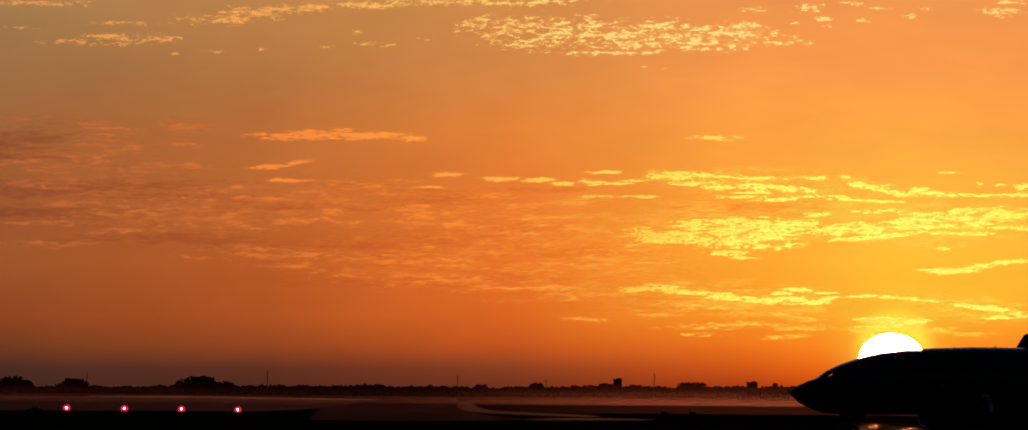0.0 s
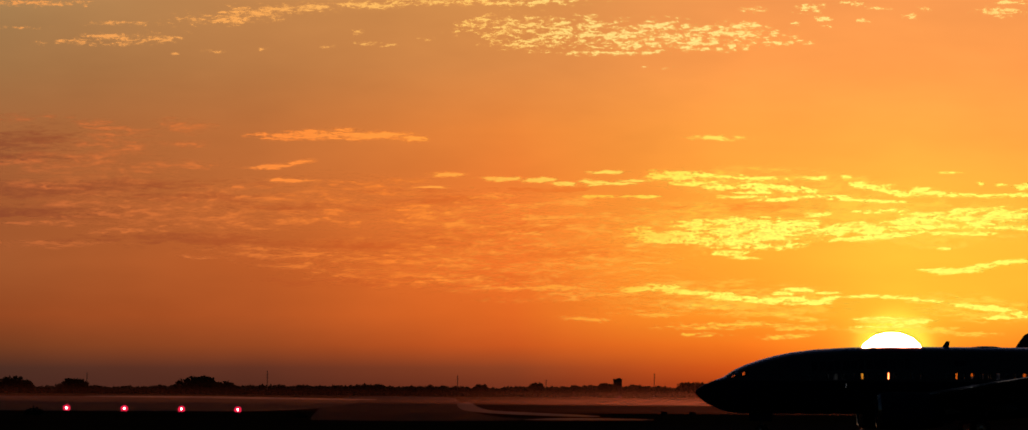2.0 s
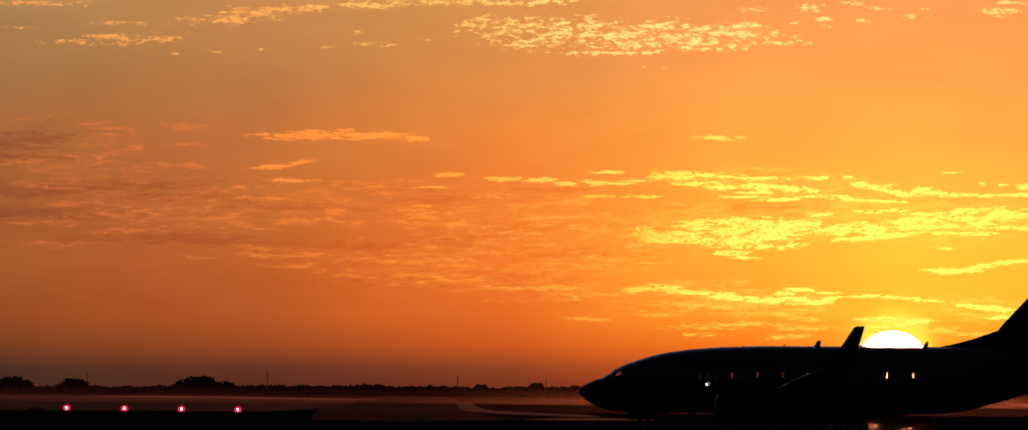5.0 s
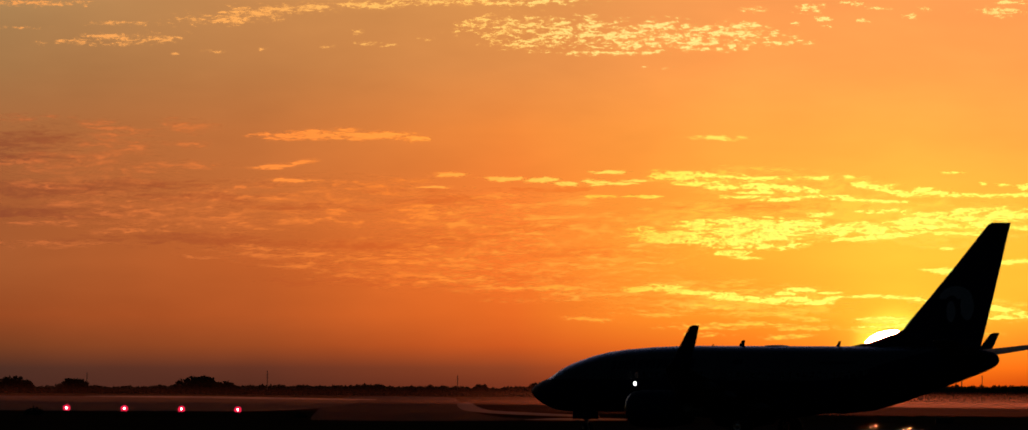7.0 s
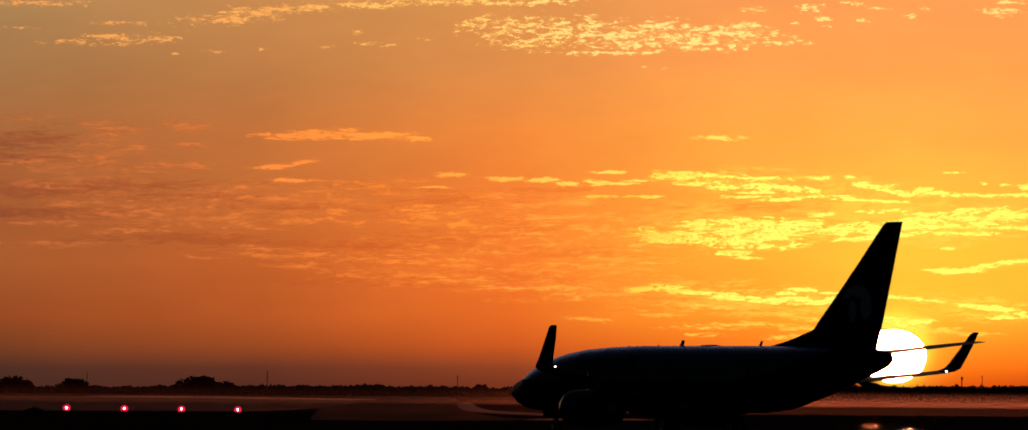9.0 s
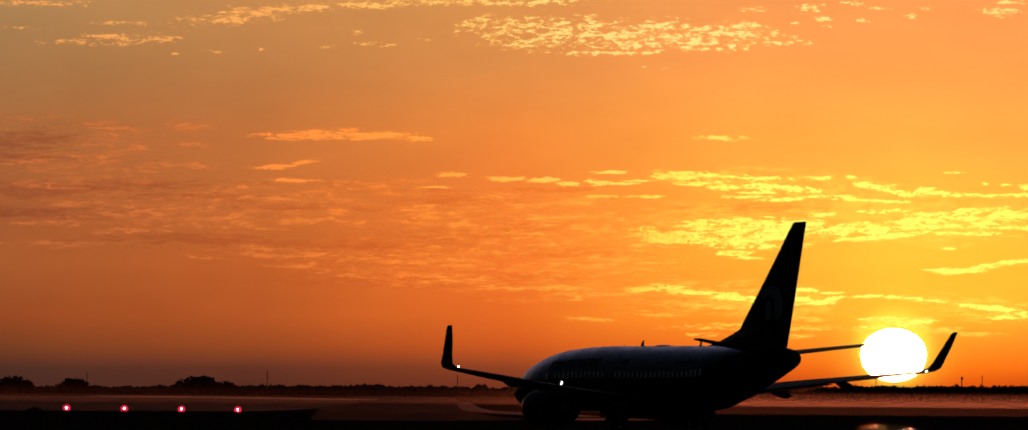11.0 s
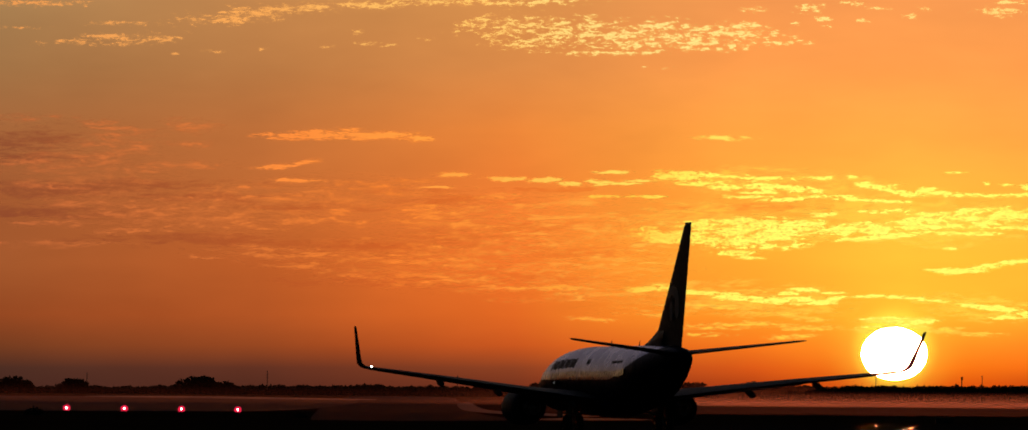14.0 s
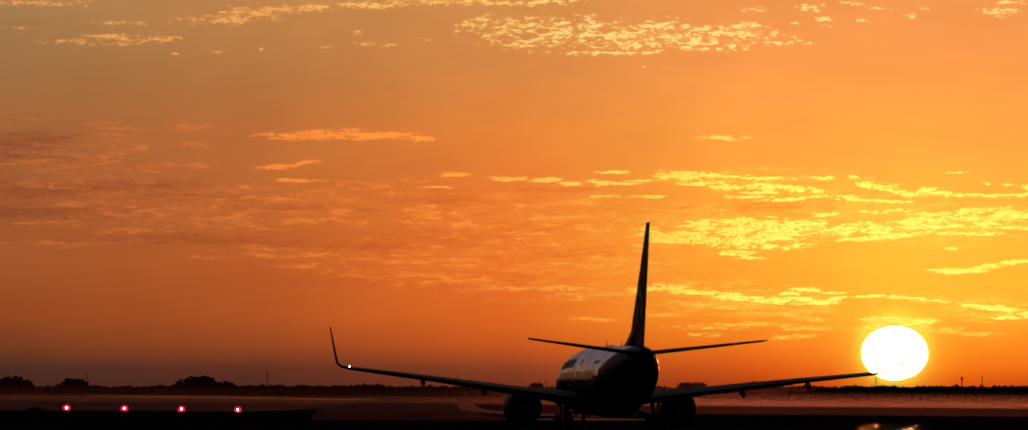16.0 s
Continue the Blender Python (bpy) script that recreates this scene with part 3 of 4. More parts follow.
def mound_row():
    """Low grassy bank along the verge, lumpy along its crest."""
    rnd = random.Random(5)
    v, f = [], []
    n = 60
    for k in range(n + 1):
        x = -46 + k * (46 - 25) / n
        hgt = 0.16 + 0.07 * noise.noise(Vector((x * 0.4, 0, 0))) + 0.05 * rnd.random()
        hgt *= min(1.0, (n - k) / 8)
        for y, z in ((640, 0.05), (652, hgt * 0.8), (660, hgt), (672, hgt * 0.7), (690, 0.05)):
            v.append((x * (y / 660), y, z))
    for k in range(n):
        for j in range(4):
            a = k * 5 + j
            f.append((a, a + 5, a + 6, a + 1))
    return tagged(raw("grass_bank", v, f, GRASS, smooth=True), "low lumpy dark grass bank", "bank", kind="structure")


mound_row()


# ---- upright sheets added for ground mist, haze and the sun's glare veil, lit from behind ----
def mist_glare_material(name, share, low, top, east):
    """Translucent film for mist and glare; made denser towards the sun's side to hold its red veil."""
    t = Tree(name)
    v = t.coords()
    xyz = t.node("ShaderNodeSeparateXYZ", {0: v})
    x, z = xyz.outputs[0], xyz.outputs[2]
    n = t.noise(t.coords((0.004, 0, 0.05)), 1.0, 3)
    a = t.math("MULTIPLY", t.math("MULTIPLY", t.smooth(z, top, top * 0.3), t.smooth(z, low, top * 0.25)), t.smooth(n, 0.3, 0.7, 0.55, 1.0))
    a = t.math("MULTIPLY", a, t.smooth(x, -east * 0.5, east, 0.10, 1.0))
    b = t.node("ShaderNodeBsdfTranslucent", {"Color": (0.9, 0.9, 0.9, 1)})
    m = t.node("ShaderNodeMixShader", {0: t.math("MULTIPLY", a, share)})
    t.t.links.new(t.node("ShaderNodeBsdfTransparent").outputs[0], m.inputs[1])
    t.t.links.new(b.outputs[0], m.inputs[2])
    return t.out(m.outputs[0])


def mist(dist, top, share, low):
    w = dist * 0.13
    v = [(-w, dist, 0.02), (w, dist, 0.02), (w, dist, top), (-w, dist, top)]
    return tagged(raw("mist_glare_sheet", v, [(0, 1, 2, 3)], mist_glare_material("mist_glare_sheet", share, low, top, dist * 0.04)), "thin upright sheet for evening mist and the sun's glare veil", "mist", kind="stuff")


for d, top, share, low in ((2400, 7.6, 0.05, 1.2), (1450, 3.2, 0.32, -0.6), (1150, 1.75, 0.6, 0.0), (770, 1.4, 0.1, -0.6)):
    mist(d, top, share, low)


# ---- far trees, buildings, masts ----
def clumps(rnd, centres, size):
    """Ragged leaf clumps: jittered octahedra."""
    v, f = [], []
    base = ((1, 0, 0), (-1, 0, 0), (0, 1, 0), (0, -1, 0), (0, 0, 1), (0, 0, -1))
    tri = ((0, 2, 4), (2, 1, 4), (1, 3, 4), (3, 0, 4), (2, 0, 5), (1, 2, 5), (3, 1, 5), (0, 3, 5))
    for c in centres:
        s = size * (0.55 + 0.9 * rnd.random())
        o = len(v)
        for b in base:
            v.append(tuple(c[i] + b[i] * s * (0.6 + 0.8 * rnd.random()) + rnd.uniform(-0.2, 0.2) * s for i in range(3)))
        f += [tuple(i + o for i in q) for q in tri]
    return v, f


def woods(dist, first, last, base, seed, taper=-600.0):
    rnd = random.Random(seed)
    pts = []
    c = first
    while c < last:
        top = base - 3.5 * noise.noise(Vector((c * 0.013, 1.7, seed))) - 2.0 * noise.noise(Vector((c * 0.06, 4.2, seed)))
        top += min(1.5, max(0.0, (c - 300) * 0.004))
        top += max(0.0, (taper - c) * 0.07)
        for _ in range(34):
            d = dist + rnd.uniform(-40, 60)
            h = max(0.7, spot(c, top, dist).z)
            z = h * (1 - rnd.random() ** 1.15)
            pts.append((spot(c + rnd.uniform(-3, 3), top, d).x, d, max(0.3, z - 0.5)))
        c += 2.4
    v, f = clumps(rnd, pts, 0.85 * dist / 3000)
    return tagged(raw("far_woods", v, f, LEAF), "low dark line of far trees", "woods", kind="stuff")


woods(3000, -500.0, 2100.0, 589.0, 11)
woods(2250, 1130.0, 2100.0, 590.0, 23, 1290.0)


def tree(c, width, top, dist, seed, label):
    """Trunk, limbs and a ragged crown of small clumps."""
    rnd = random.Random(seed)
    x, _, h = spot(c, top, dist)
    w = width * PIXEL * dist / 2
    ob = empty("tree", Matrix.Translation((x, dist, 0)))
    bm = bmesh.new()
    rod(bm, (0, 0, -0.1), (0.1, 0, h * 0.45), 0.05 * h, 0.03 * h, 8)
    for k in range(6):
        a = k * 1.05 + rnd.random()
        rod(bm, (0.08, 0, h * (0.25 + 0.05 * k)), (math.cos(a) * w * 0.55, math.sin(a) * w * 0.4, h * (0.55 + 0.05 * k)), 0.018 * h, 0.008 * h, 6)
    part("trunk", bm, BARK, ob)
    lobes = []
    for _ in range(30):
        x = rnd.uniform(-0.78, 0.78)
        lobes.append((x * w, rnd.uniform(-0.5, 0.5) * w, h * (0.22 + 0.52 * (1 - x * x)) * rnd.uniform(0.55, 1.16), rnd.uniform(0.22, 0.34)))
    pts = []
    for _ in range(1150):
        lx, ly, lz, lr = rnd.choice(lobes)
        a, b, r = rnd.uniform(0, 6.283), rnd.uniform(-1, 1), rnd.random() ** 0.4
        q = math.sqrt(1 - b * b)
        z = lz + b * r * lr * h * 0.75
        if z < h * 0.12 or z > h:
            continue
        pts.append((lx + math.cos(a) * q * r * lr * w, ly + math.sin(a) * q * r * lr * w, z))
    v, f = clumps(rnd, pts, 0.035 * h + 0.22)
    raw("crown", v, f, LEAF, ob)
    return tagged(ob, label, "tree", "trees along the airfield edge")


for spec in ((22, 62, 574, 2950, 1, "broad dark tree in the far tree line"), (112, 56, 577, 2960, 2, "rounded dark tree in the far tree line"), (302, 84, 574, 2900, 3, "large domed dark tree above the tree line"),
             (345, 40, 582, 2910, 4, "small dark tree beside the domed one"), (735, 30, 586, 2950, 5, "small dark tree at the airfield edge"), (818, 34, 584, 2940, 6, "rounded dark tree at the airfield edge"),
             (875, 40, 588, 2950, 7, "low dark tree at the airfield edge"), (925, 34, 583, 2950, 8, "dark tree beside the square tower"), (968, 46, 586, 2940, 9, "broad low dark tree"), (1060, 64, 581, 2930, 10, "wide dark tree near the flat building"),
             (1120, 34, 589, 2940, 12, "low dark bush-like tree"), (1185, 30, 585, 2950, 13, "small dark tree near the flat building"), (1330, 60, 590, 2950, 14, "low dark tree against the glow"), (1420, 70, 590, 2950, 15, "low wide tree against the glow"), (660, 30, 588, 2950, 16, "small far dark tree")):
    tree(*spec)


def block_building(c, width, top, dist, label):
    """Rendered block with parapet, plant room and window bands."""
    x, _, h = spot(c, top, dist)
    w = width * PIXEL * dist
    ob = empty("far_building", Matrix.Translation((x, dist, 0)))
    bm = bmesh.new()
    box(bm, 0, 0, h * 0.46, w, 6, h * 0.92, 0.08)
    part("wall", bm, CONCRETE, ob)
    bm = bmesh.new()
    box(bm, 0, 0, h * 0.94, w + 0.4, 6.4, h * 0.05, 0.05)
    box(bm, w * 0.15, 0.5, h * 0.985, w * 0.4, 2.5, h * 0.05, 0.05)
    part("roof", bm, CONCRETE, ob)
    for k in range(3):
        bm = bmesh.new()
        box(bm, (k - 1) * w * 0.3, -3.03, h * 0.68, w * 0.2, 0.1, h * 0.14, 0.02)
        part("window", bm, DARKGLASS, ob)
    return tagged(ob, label, "building")


block_building(942, 13, 577, 2960, "square dark tower among far trees")
block_building(1147, 16, 582, 2960, "small flat-roofed far building")
block_building(1362, 12, 588, 2960, "low far building against the glow")


def mast(c, top, dist, head, label):
    x, _, h = spot(c, top, dist)
    ob = empty("mast", Matrix.Translation((x, dist, 0)))
    bm = bmesh.new()
    rod(bm, (0, 0, 0), (0, 0, h), 0.32 if head else 0.2, 0.22 if head else 0.14, 8)
    part("pole", bm, STEEL, ob)
    if head:
        part("head", box(bmesh.new(), 0, 0, h - 0.6, 1.0, 0.8, 1.3, 0.1), STEEL, ob)
    else:
        for z in (0.72, 0.86, 0.96):
            part("crossarm", rod(bmesh.new(), (-0.5, 0, h * z), (0.5, 0, h * z), 0.06, seg=6), STEEL, ob)
    return tagged(ob, label, "mast", "masts along the airfield edge")


for c, top, head in ((133, 568, False), (408, 566, False), (698, 572, False), (833, 579, False), (998, 570, False), (1467, 575, True), (1498, 573, False), (1336, 574, False)):
    mast(c, top, 2970, head, "tall floodlight mast with a box head" if head else "thin steel lattice mast far off")


# ---- airfield lights and signs ----
# The dome's glow is oversized to hold the lamp's red glare halo.
RED_HALO = glow("red_light_halo", (1.0, 0.02, 0.07), 0.8)
RED_CORE = glow("red_light_filament", (1.0, 0.55, 0.5), 6.0)


def end_light(c, r, dist):
    x, _, z = spot(c, r, dist)
    ob = empty("runway_light", Matrix.Translation((x, dist, 0)))
    bm = bmesh.new()
    lathe(bm, ((0.05, 0.0), (0.05, 0.22), (0.09, 0.22), (0.10, 0.05), (z - 0.36, 0.045), (z - 0.34, 0.2), (z - 0.27, 0.24), (z - 0.26, 0.0)), Matrix.Identity(4), 16)
    part("post", bm, STEEL, ob)
    bm = bmesh.new()
    lathe(bm, ((z - 0.28, 0.28), (z - 0.12, 0.38), (z + 0.12, 0.38), (z + 0.27, 0.26), (z + 0.36, 0.0)), Matrix.Identity(4), 20)
    part("lens", bm, RED_HALO, ob, "glowing red dome, oversized as the glare halo")
    bm = bmesh.new()
    # bulb set on the camera's side of the dome to show a white core
    bmesh.ops.create_uvsphere(bm, u_segments=14, v_segments=10, radius=0.13, matrix=Matrix.Translation((0, -0.36, z)))
    part("bulb", bm, RED_CORE, ob, "white-hot lamp")
    return tagged(ob, "lit red runway end light on a short post", "runway light", "red runway end lights")


for c, r in ((102, 622), (190, 623), (277, 624), (363, 625)):
    end_light(c, r, 700)


def guidance_sign(c, r, w, h, label):
    x, d = plan(c, r)
    ob = empty("taxiway_sign", Matrix.Translation((x, d, 0)))
    bm = bmesh.new()
    box(bm, 0, 0, h * 0.55, w, 0.28, h * 0.9, 0.03)
    part("panel", bm, BLACK, ob)
    for s in (-0.35, 0.35):
        bm = bmesh.new()
        rod(bm, (s * w, 0, 0), (s * w, 0, h * 0.15), 0.04)
        part("leg", bm, STEEL, ob)
    return tagged(ob, label, "sign", "taxiway signs")


guidance_sign(1013, 633, 0.72, 0.42, "small black taxiway sign on short legs")
guidance_sign(1056, 633, 0.68, 0.36, "small black taxiway sign on short legs")
guidance_sign(1440, 647, 1.5, 0.55, "wide black taxiway sign at the grass edge")


def bush(c, r, w, h, seed):
    rnd = random.Random(seed)
    x, d = plan(c, r)
    pts = [(rnd.gauss(0, w * 0.28), rnd.gauss(0, w * 0.2), abs(rnd.gauss(0, h * 0.4))) for _ in range(140)]
    v, f = clumps(rnd, pts, 0.1)
    ob = raw("bush", v, f, LEAF)
    ob.matrix_basis = Matrix.Translation((x, d, 0.05))
    return tagged(ob, "small scrubby dark bush on the verge", "bush")


bush(52, 634, 1.5, 0.7, 21)
bush(458, 637, 0.7, 0.25, 22)


# ---- the airliner: forward is x, left is y, the origin on the ground below the main gear ----
GEAR = 16.6
SECTIONS = ((0.0, 2.57, 2.53, 0.02), (0.06, 2.68, 2.42, 0.14), (0.2, 2.80, 2.27, 0.30), (0.5, 3.0, 2.02, 0.56), (1.0, 3.22, 1.75, 0.88), (1.66, 3.47, 1.50, 1.17), (2.05, 3.72, 1.41, 1.31), (2.4, 3.95, 1.36, 1.42), (3.0, 4.22, 1.32, 1.56),
            (3.75, 4.48, 1.31, 1.69), (4.7, 4.75, 1.31, 1.79), (5.7, 4.96, 1.32, 1.85), (7.0, 5.13, 1.33, 1.88), (9.0, 5.27, 1.34, 1.88), (11.5, 5.35, 1.35, 1.88), (22.0, 5.35, 1.35, 1.88),
            (24.0, 5.35, 1.55, 1.85), (26.0, 5.35, 2.08, 1.67), (28.0, 5.33, 2.72, 1.35), (30.0, 5.28, 3.40, 0.94), (31.4, 5.16, 3.88, 0.60), (32.0, 5.0, 4.14, 0.40), (32.2, 4.86, 4.30, 0.27), (32.32, 4.68, 4.48, 0.1), (32.34, 4.6, 4.56, 0.03))


def section(s):
    """Top, bottom and half width of the body at s metres from the nose tip."""
    for a, b in zip(SECTIONS, SECTIONS[1:]):
        if s <= b[0]:
            k = (s - a[0]) / (b[0] - a[0])
            return [a[i] + (b[i] - a[i]) * k for i in (1, 2, 3)]
    return SECTIONS[-1][1:]


def skin(s, deg, out=0.0):
    """A point of the body's skin; deg from the left horizon upwards."""
    t, b, w = section(s)
    a = radians(deg)
    return Vector((GEAR - s, (w + out) * math.cos(a), (t + b) / 2 + ((t - b) / 2 + out) * math.sin(a)))


WINDOWS = [6.6 + 0.508 * k for k in range(36) if k not in (14, 15)]
W_LOW, W_HIGH = 2.5, 13.0


def fuselage(ob):
    stations = {s[0] for s in SECTIONS}
    for w in WINDOWS:
        stations |= {round(w - 0.125, 3), round(w + 0.125, 3)}
    for k in range(1, 12):
        stations |= {round(0.06 + 0.3 * k, 3), round(25 + 0.6 * k, 3)}
    stations |= {2.46, 2.7, 3.06}
    stations = sorted(stations)
    half = [-90 + 7.5 * k for k in range(12)] + [W_LOW, W_HIGH] + [20 + 7.0 * k for k in range(10)]
    ring = half + [90] + [180 - a for a in reversed(half[1:])]
    starts = {round(w - 0.125, 3) for w in WINDOWS}
    v, f = [], []
    n = len(ring)
    for s in stations:
        v += [skin(s, a) for a in ring]
    li, ri = ring.index(W_LOW), ring.index(180 - W_HIGH)
    for i, s in enumerate(stations[:-1]):
        for j in range(n):
            if s in starts and j in (li, ri):
                continue
            a = min(ring[j], ring[(j + 1) % n])
            lower = a if a < 90 else 180 - max(ring[j], ring[(j + 1) % n])
            if (2.04 < s < 2.45 and 40 < lower < 60) or (2.69 < s < 3.05 and 33 < lower < 47):
                continue
            k = (j + 1) % n
            f.append((i * n + j, i * n + k, (i + 1) * n + k, (i + 1) * n + j))
    f.append(tuple(range(n)))
    f.append(tuple(reversed(range((len(stations) - 1) * n, len(stations) * n))))
    return raw("fuselage", v, f, LIVERY, ob, "upper body toned dark for shade, over a dark navy belly", smooth=True)


def windows(ob):
    """Cabin panes; most on the far side are opaque panels added to stop light showing through."""
    def pane_mesh(name, material, sign):
        v = []
        for out in (-0.03, -0.018):
            for deg in (W_LOW - 0.4, W_HIGH + 0.4):
                p = skin(15.0, deg, out)
                v += [(-0.13, sign * p.y, p.z), (0.13, sign * p.y, p.z)]
        f = [(0, 1, 3, 2), (4, 6, 7, 5), (0, 4, 5, 1), (2, 3, 7, 6), (0, 2, 6, 4), (1, 5, 7, 3)]
        me = bpy.data.meshes.new(name)
        me.from_pydata(v, [], f)
        me.materials.append(material)
        return me
    left, right, blocked = pane_mesh("pane", GLASS, 1), pane_mesh("pane", GLASS, -1), pane_mesh("blocked_pane", BLOCKER, -1)
    for k, w in enumerate(WINDOWS):
        zoff = (section(w)[0] + section(w)[1] - section(15.0)[0] - section(15.0)[1]) / 2
        # open panes picked to fit the bright windows in the camera's view
        for me in (left, right if k in (5, 7, 8, 10, 11, 13, 16, 18, 19, 21, 22, 24, 25) else blocked):
            o = new("cabin_window", me)
            o.parent = ob
            o.matrix_basis = Matrix.Translation((GEAR - w, 0, zoff))


def patch(name, ob, s0, s1, a0, a1, material, out=0.012, label="", ns=3, na=3, sign=1):
    """A thin panel bent on to the skin."""
    v, f = [], []
    for o in (out, -0.02):
        for i in range(ns + 1):
            for j in range(na + 1):
                p = skin(s0 + (s1 - s0) * i / ns, a0 + (a1 - a0) * j / na, o)
                v.append((p.x, sign * p.y, p.z))
    m, half = na + 1, (ns + 1) * (na + 1)
    for i in range(ns):
        for j in range(na):
            a = i * m + j
            f.append((a, a + 1, a + m + 1, a + m))
    edge = [i * m for i in range(ns + 1)] + [ns * m + j for j in range(1, m)] + [i * m + na for i in range(ns - 1, -1, -1)] + list(range(na - 1, 0, -1))
    for a, b in zip(edge, edge[1:] + edge[:1]):
        f.append((a, b, b + half, a + half))
    return raw(name, v, f, material, ob, label, smooth=False)


def foil(rows, seg=12, thick=0.12):
    """Loft of wing sections: each row is leading edge point, chord along -x, thickness direction, thickness share."""
    v, f = [], []
    shape = []
    for k in range(seg + 1):
        u = (1 - math.cos(math.pi * k / seg)) / 2
        shape.append((u, 2.6 * (0.2969 * math.sqrt(u) - 0.126 * u - 0.3516 * u * u + 0.2843 * u ** 3 - 0.1015 * u ** 4)))
    loop = shape + [(u, -y) for u, y in reversed(shape[1:-1])]
    n = len(loop)
    for le, chord, up_dir, th in rows:
        le, up_dir = Vector(le), Vector(up_dir).normalized()
        for u, y in loop:
            v.append(le + Vector((-chord * u, 0, 0)) + up_dir * (y * th * chord * 1.9))
    for i in range(len(rows) - 1):
        for j in range(n):
            k = (j + 1) % n
            f.append((i * n + j, (i + 1) * n + j, (i + 1) * n + k, i * n + k))
    f.append(tuple(range(n)))
    f.append(tuple(reversed(range((len(rows) - 1) * n, len(rows) * n))))
    return v, f


def wing(ob, sg):
    def at(s, y, z):
        return (GEAR - s, sg * y, z)
    rows = [(at(9.9, 1.2, 2.03), 8.3, (0, 0, 1), 0.135), (at(11.2, 1.9, 2.11), 7.0, (0, 0, 1), 0.14), (at(12.7, 4.0, 2.38), 5.3, (0, 0, 1), 0.135), (at(13.7, 5.8, 2.61), 4.1, (0, 0, 1), 0.135),
            (at(16.5, 11.0, 3.24), 2.85, (0, 0, 1), 0.135), (at(19.5, 16.4, 3.84), 1.78, (0, 0, 1), 0.12)]
    v, f = foil(rows)
    w = raw("wing", v, f, GREY, ob, "grey metal wing", smooth=True)
    tip = [(at(19.5, 16.4, 3.84), 1.78, (0, 0, 1), 0.12), (at(19.95, 17.0, 3.95), 1.6, (0, -0.3 * sg, 1), 0.10), (at(20.35, 17.3, 4.15), 1.4, (0, -0.8 * sg, 0.6), 0.09), (at(20.7, 17.42, 4.5), 1.2, (0, -1 * sg, 0.25), 0.085), (at(21.45, 17.68, 5.5), 0.92, (0, -1 * sg, 0.2), 0.08), (at(22.0, 17.87, 6.25), 0.64, (0, -1 * sg, 0.2), 0.08), (at(22.22, 17.9, 6.36), 0.44, (0, -1 * sg, 0.2), 0.07)]
    v, f = foil(tip, 10)
    raw("winglet", v, f, NAVY, w, "dark upswept winglet", smooth=True)
    for y, s, ln, z in ((3.3, 15.9, 3.0, 1.98), (8.0, 16.7, 2.7, 2.62), (11.9, 18.2, 2.2, 3.15)):
        bm = bmesh.new()
        lathe(bm, [(-ln / 2, 0.01), (-ln * 0.42, 0.07), (-ln * 0.3, 0.13), (-ln * 0.05, 0.16), (ln * 0.2, 0.14), (ln * 0.4, 0.06), (ln / 2, 0.01)], Matrix.Translation(at(s + ln / 2, y, z - 0.12)) @ Matrix.Rotation(radians(90 - 7), 4, "Y") @ Matrix.Diagonal((1.5, 0.75, 1, 1)), 12)
        part("flap_fairing", bm, GREY, w)
    # trailing edge flap, a hand's width proud below
    v, f = foil([(at(16.4, 2.0, 1.9), 1.9, (0, 0, 1), 0.09), (at(16.6, 5.6, 2.38), 1.4, (0, 0, 1), 0.09), (at(18.2, 11.0, 3.08), 1.12, (0, 0, 1), 0.09)], 8)
    raw("flap", v, f, GREY, w, smooth=True)
    # bare metal slats along the leading edge
    for a, b in ((2, 3), (3, 4), (4, 5)):
        strip = []
        for le, chord, up_dir, th in (rows[a], rows[b]):
            strip.append(((le[0] + 0.03, le[1], le[2]), chord * 0.11 + 0.03, up_dir, th * 2.6))
        v, f = foil(strip, 8)
        raw("slat", v, f, ALLOY, w, "bare metal leading edge", smooth=True)
    # navigation light at the tip
    bm = bmesh.new()
    bmesh.ops.create_uvsphere(bm, u_segments=10, v_segments=8, radius=0.065, matrix=Matrix.Translation(at(21.2, 16.6, 3.95)))
    part("tip_light", bm, glow("white_tip_light" if sg > 0 else "white_tip_light_far", (1.0, 0.95, 0.85), 4.0), w, "lit white light")


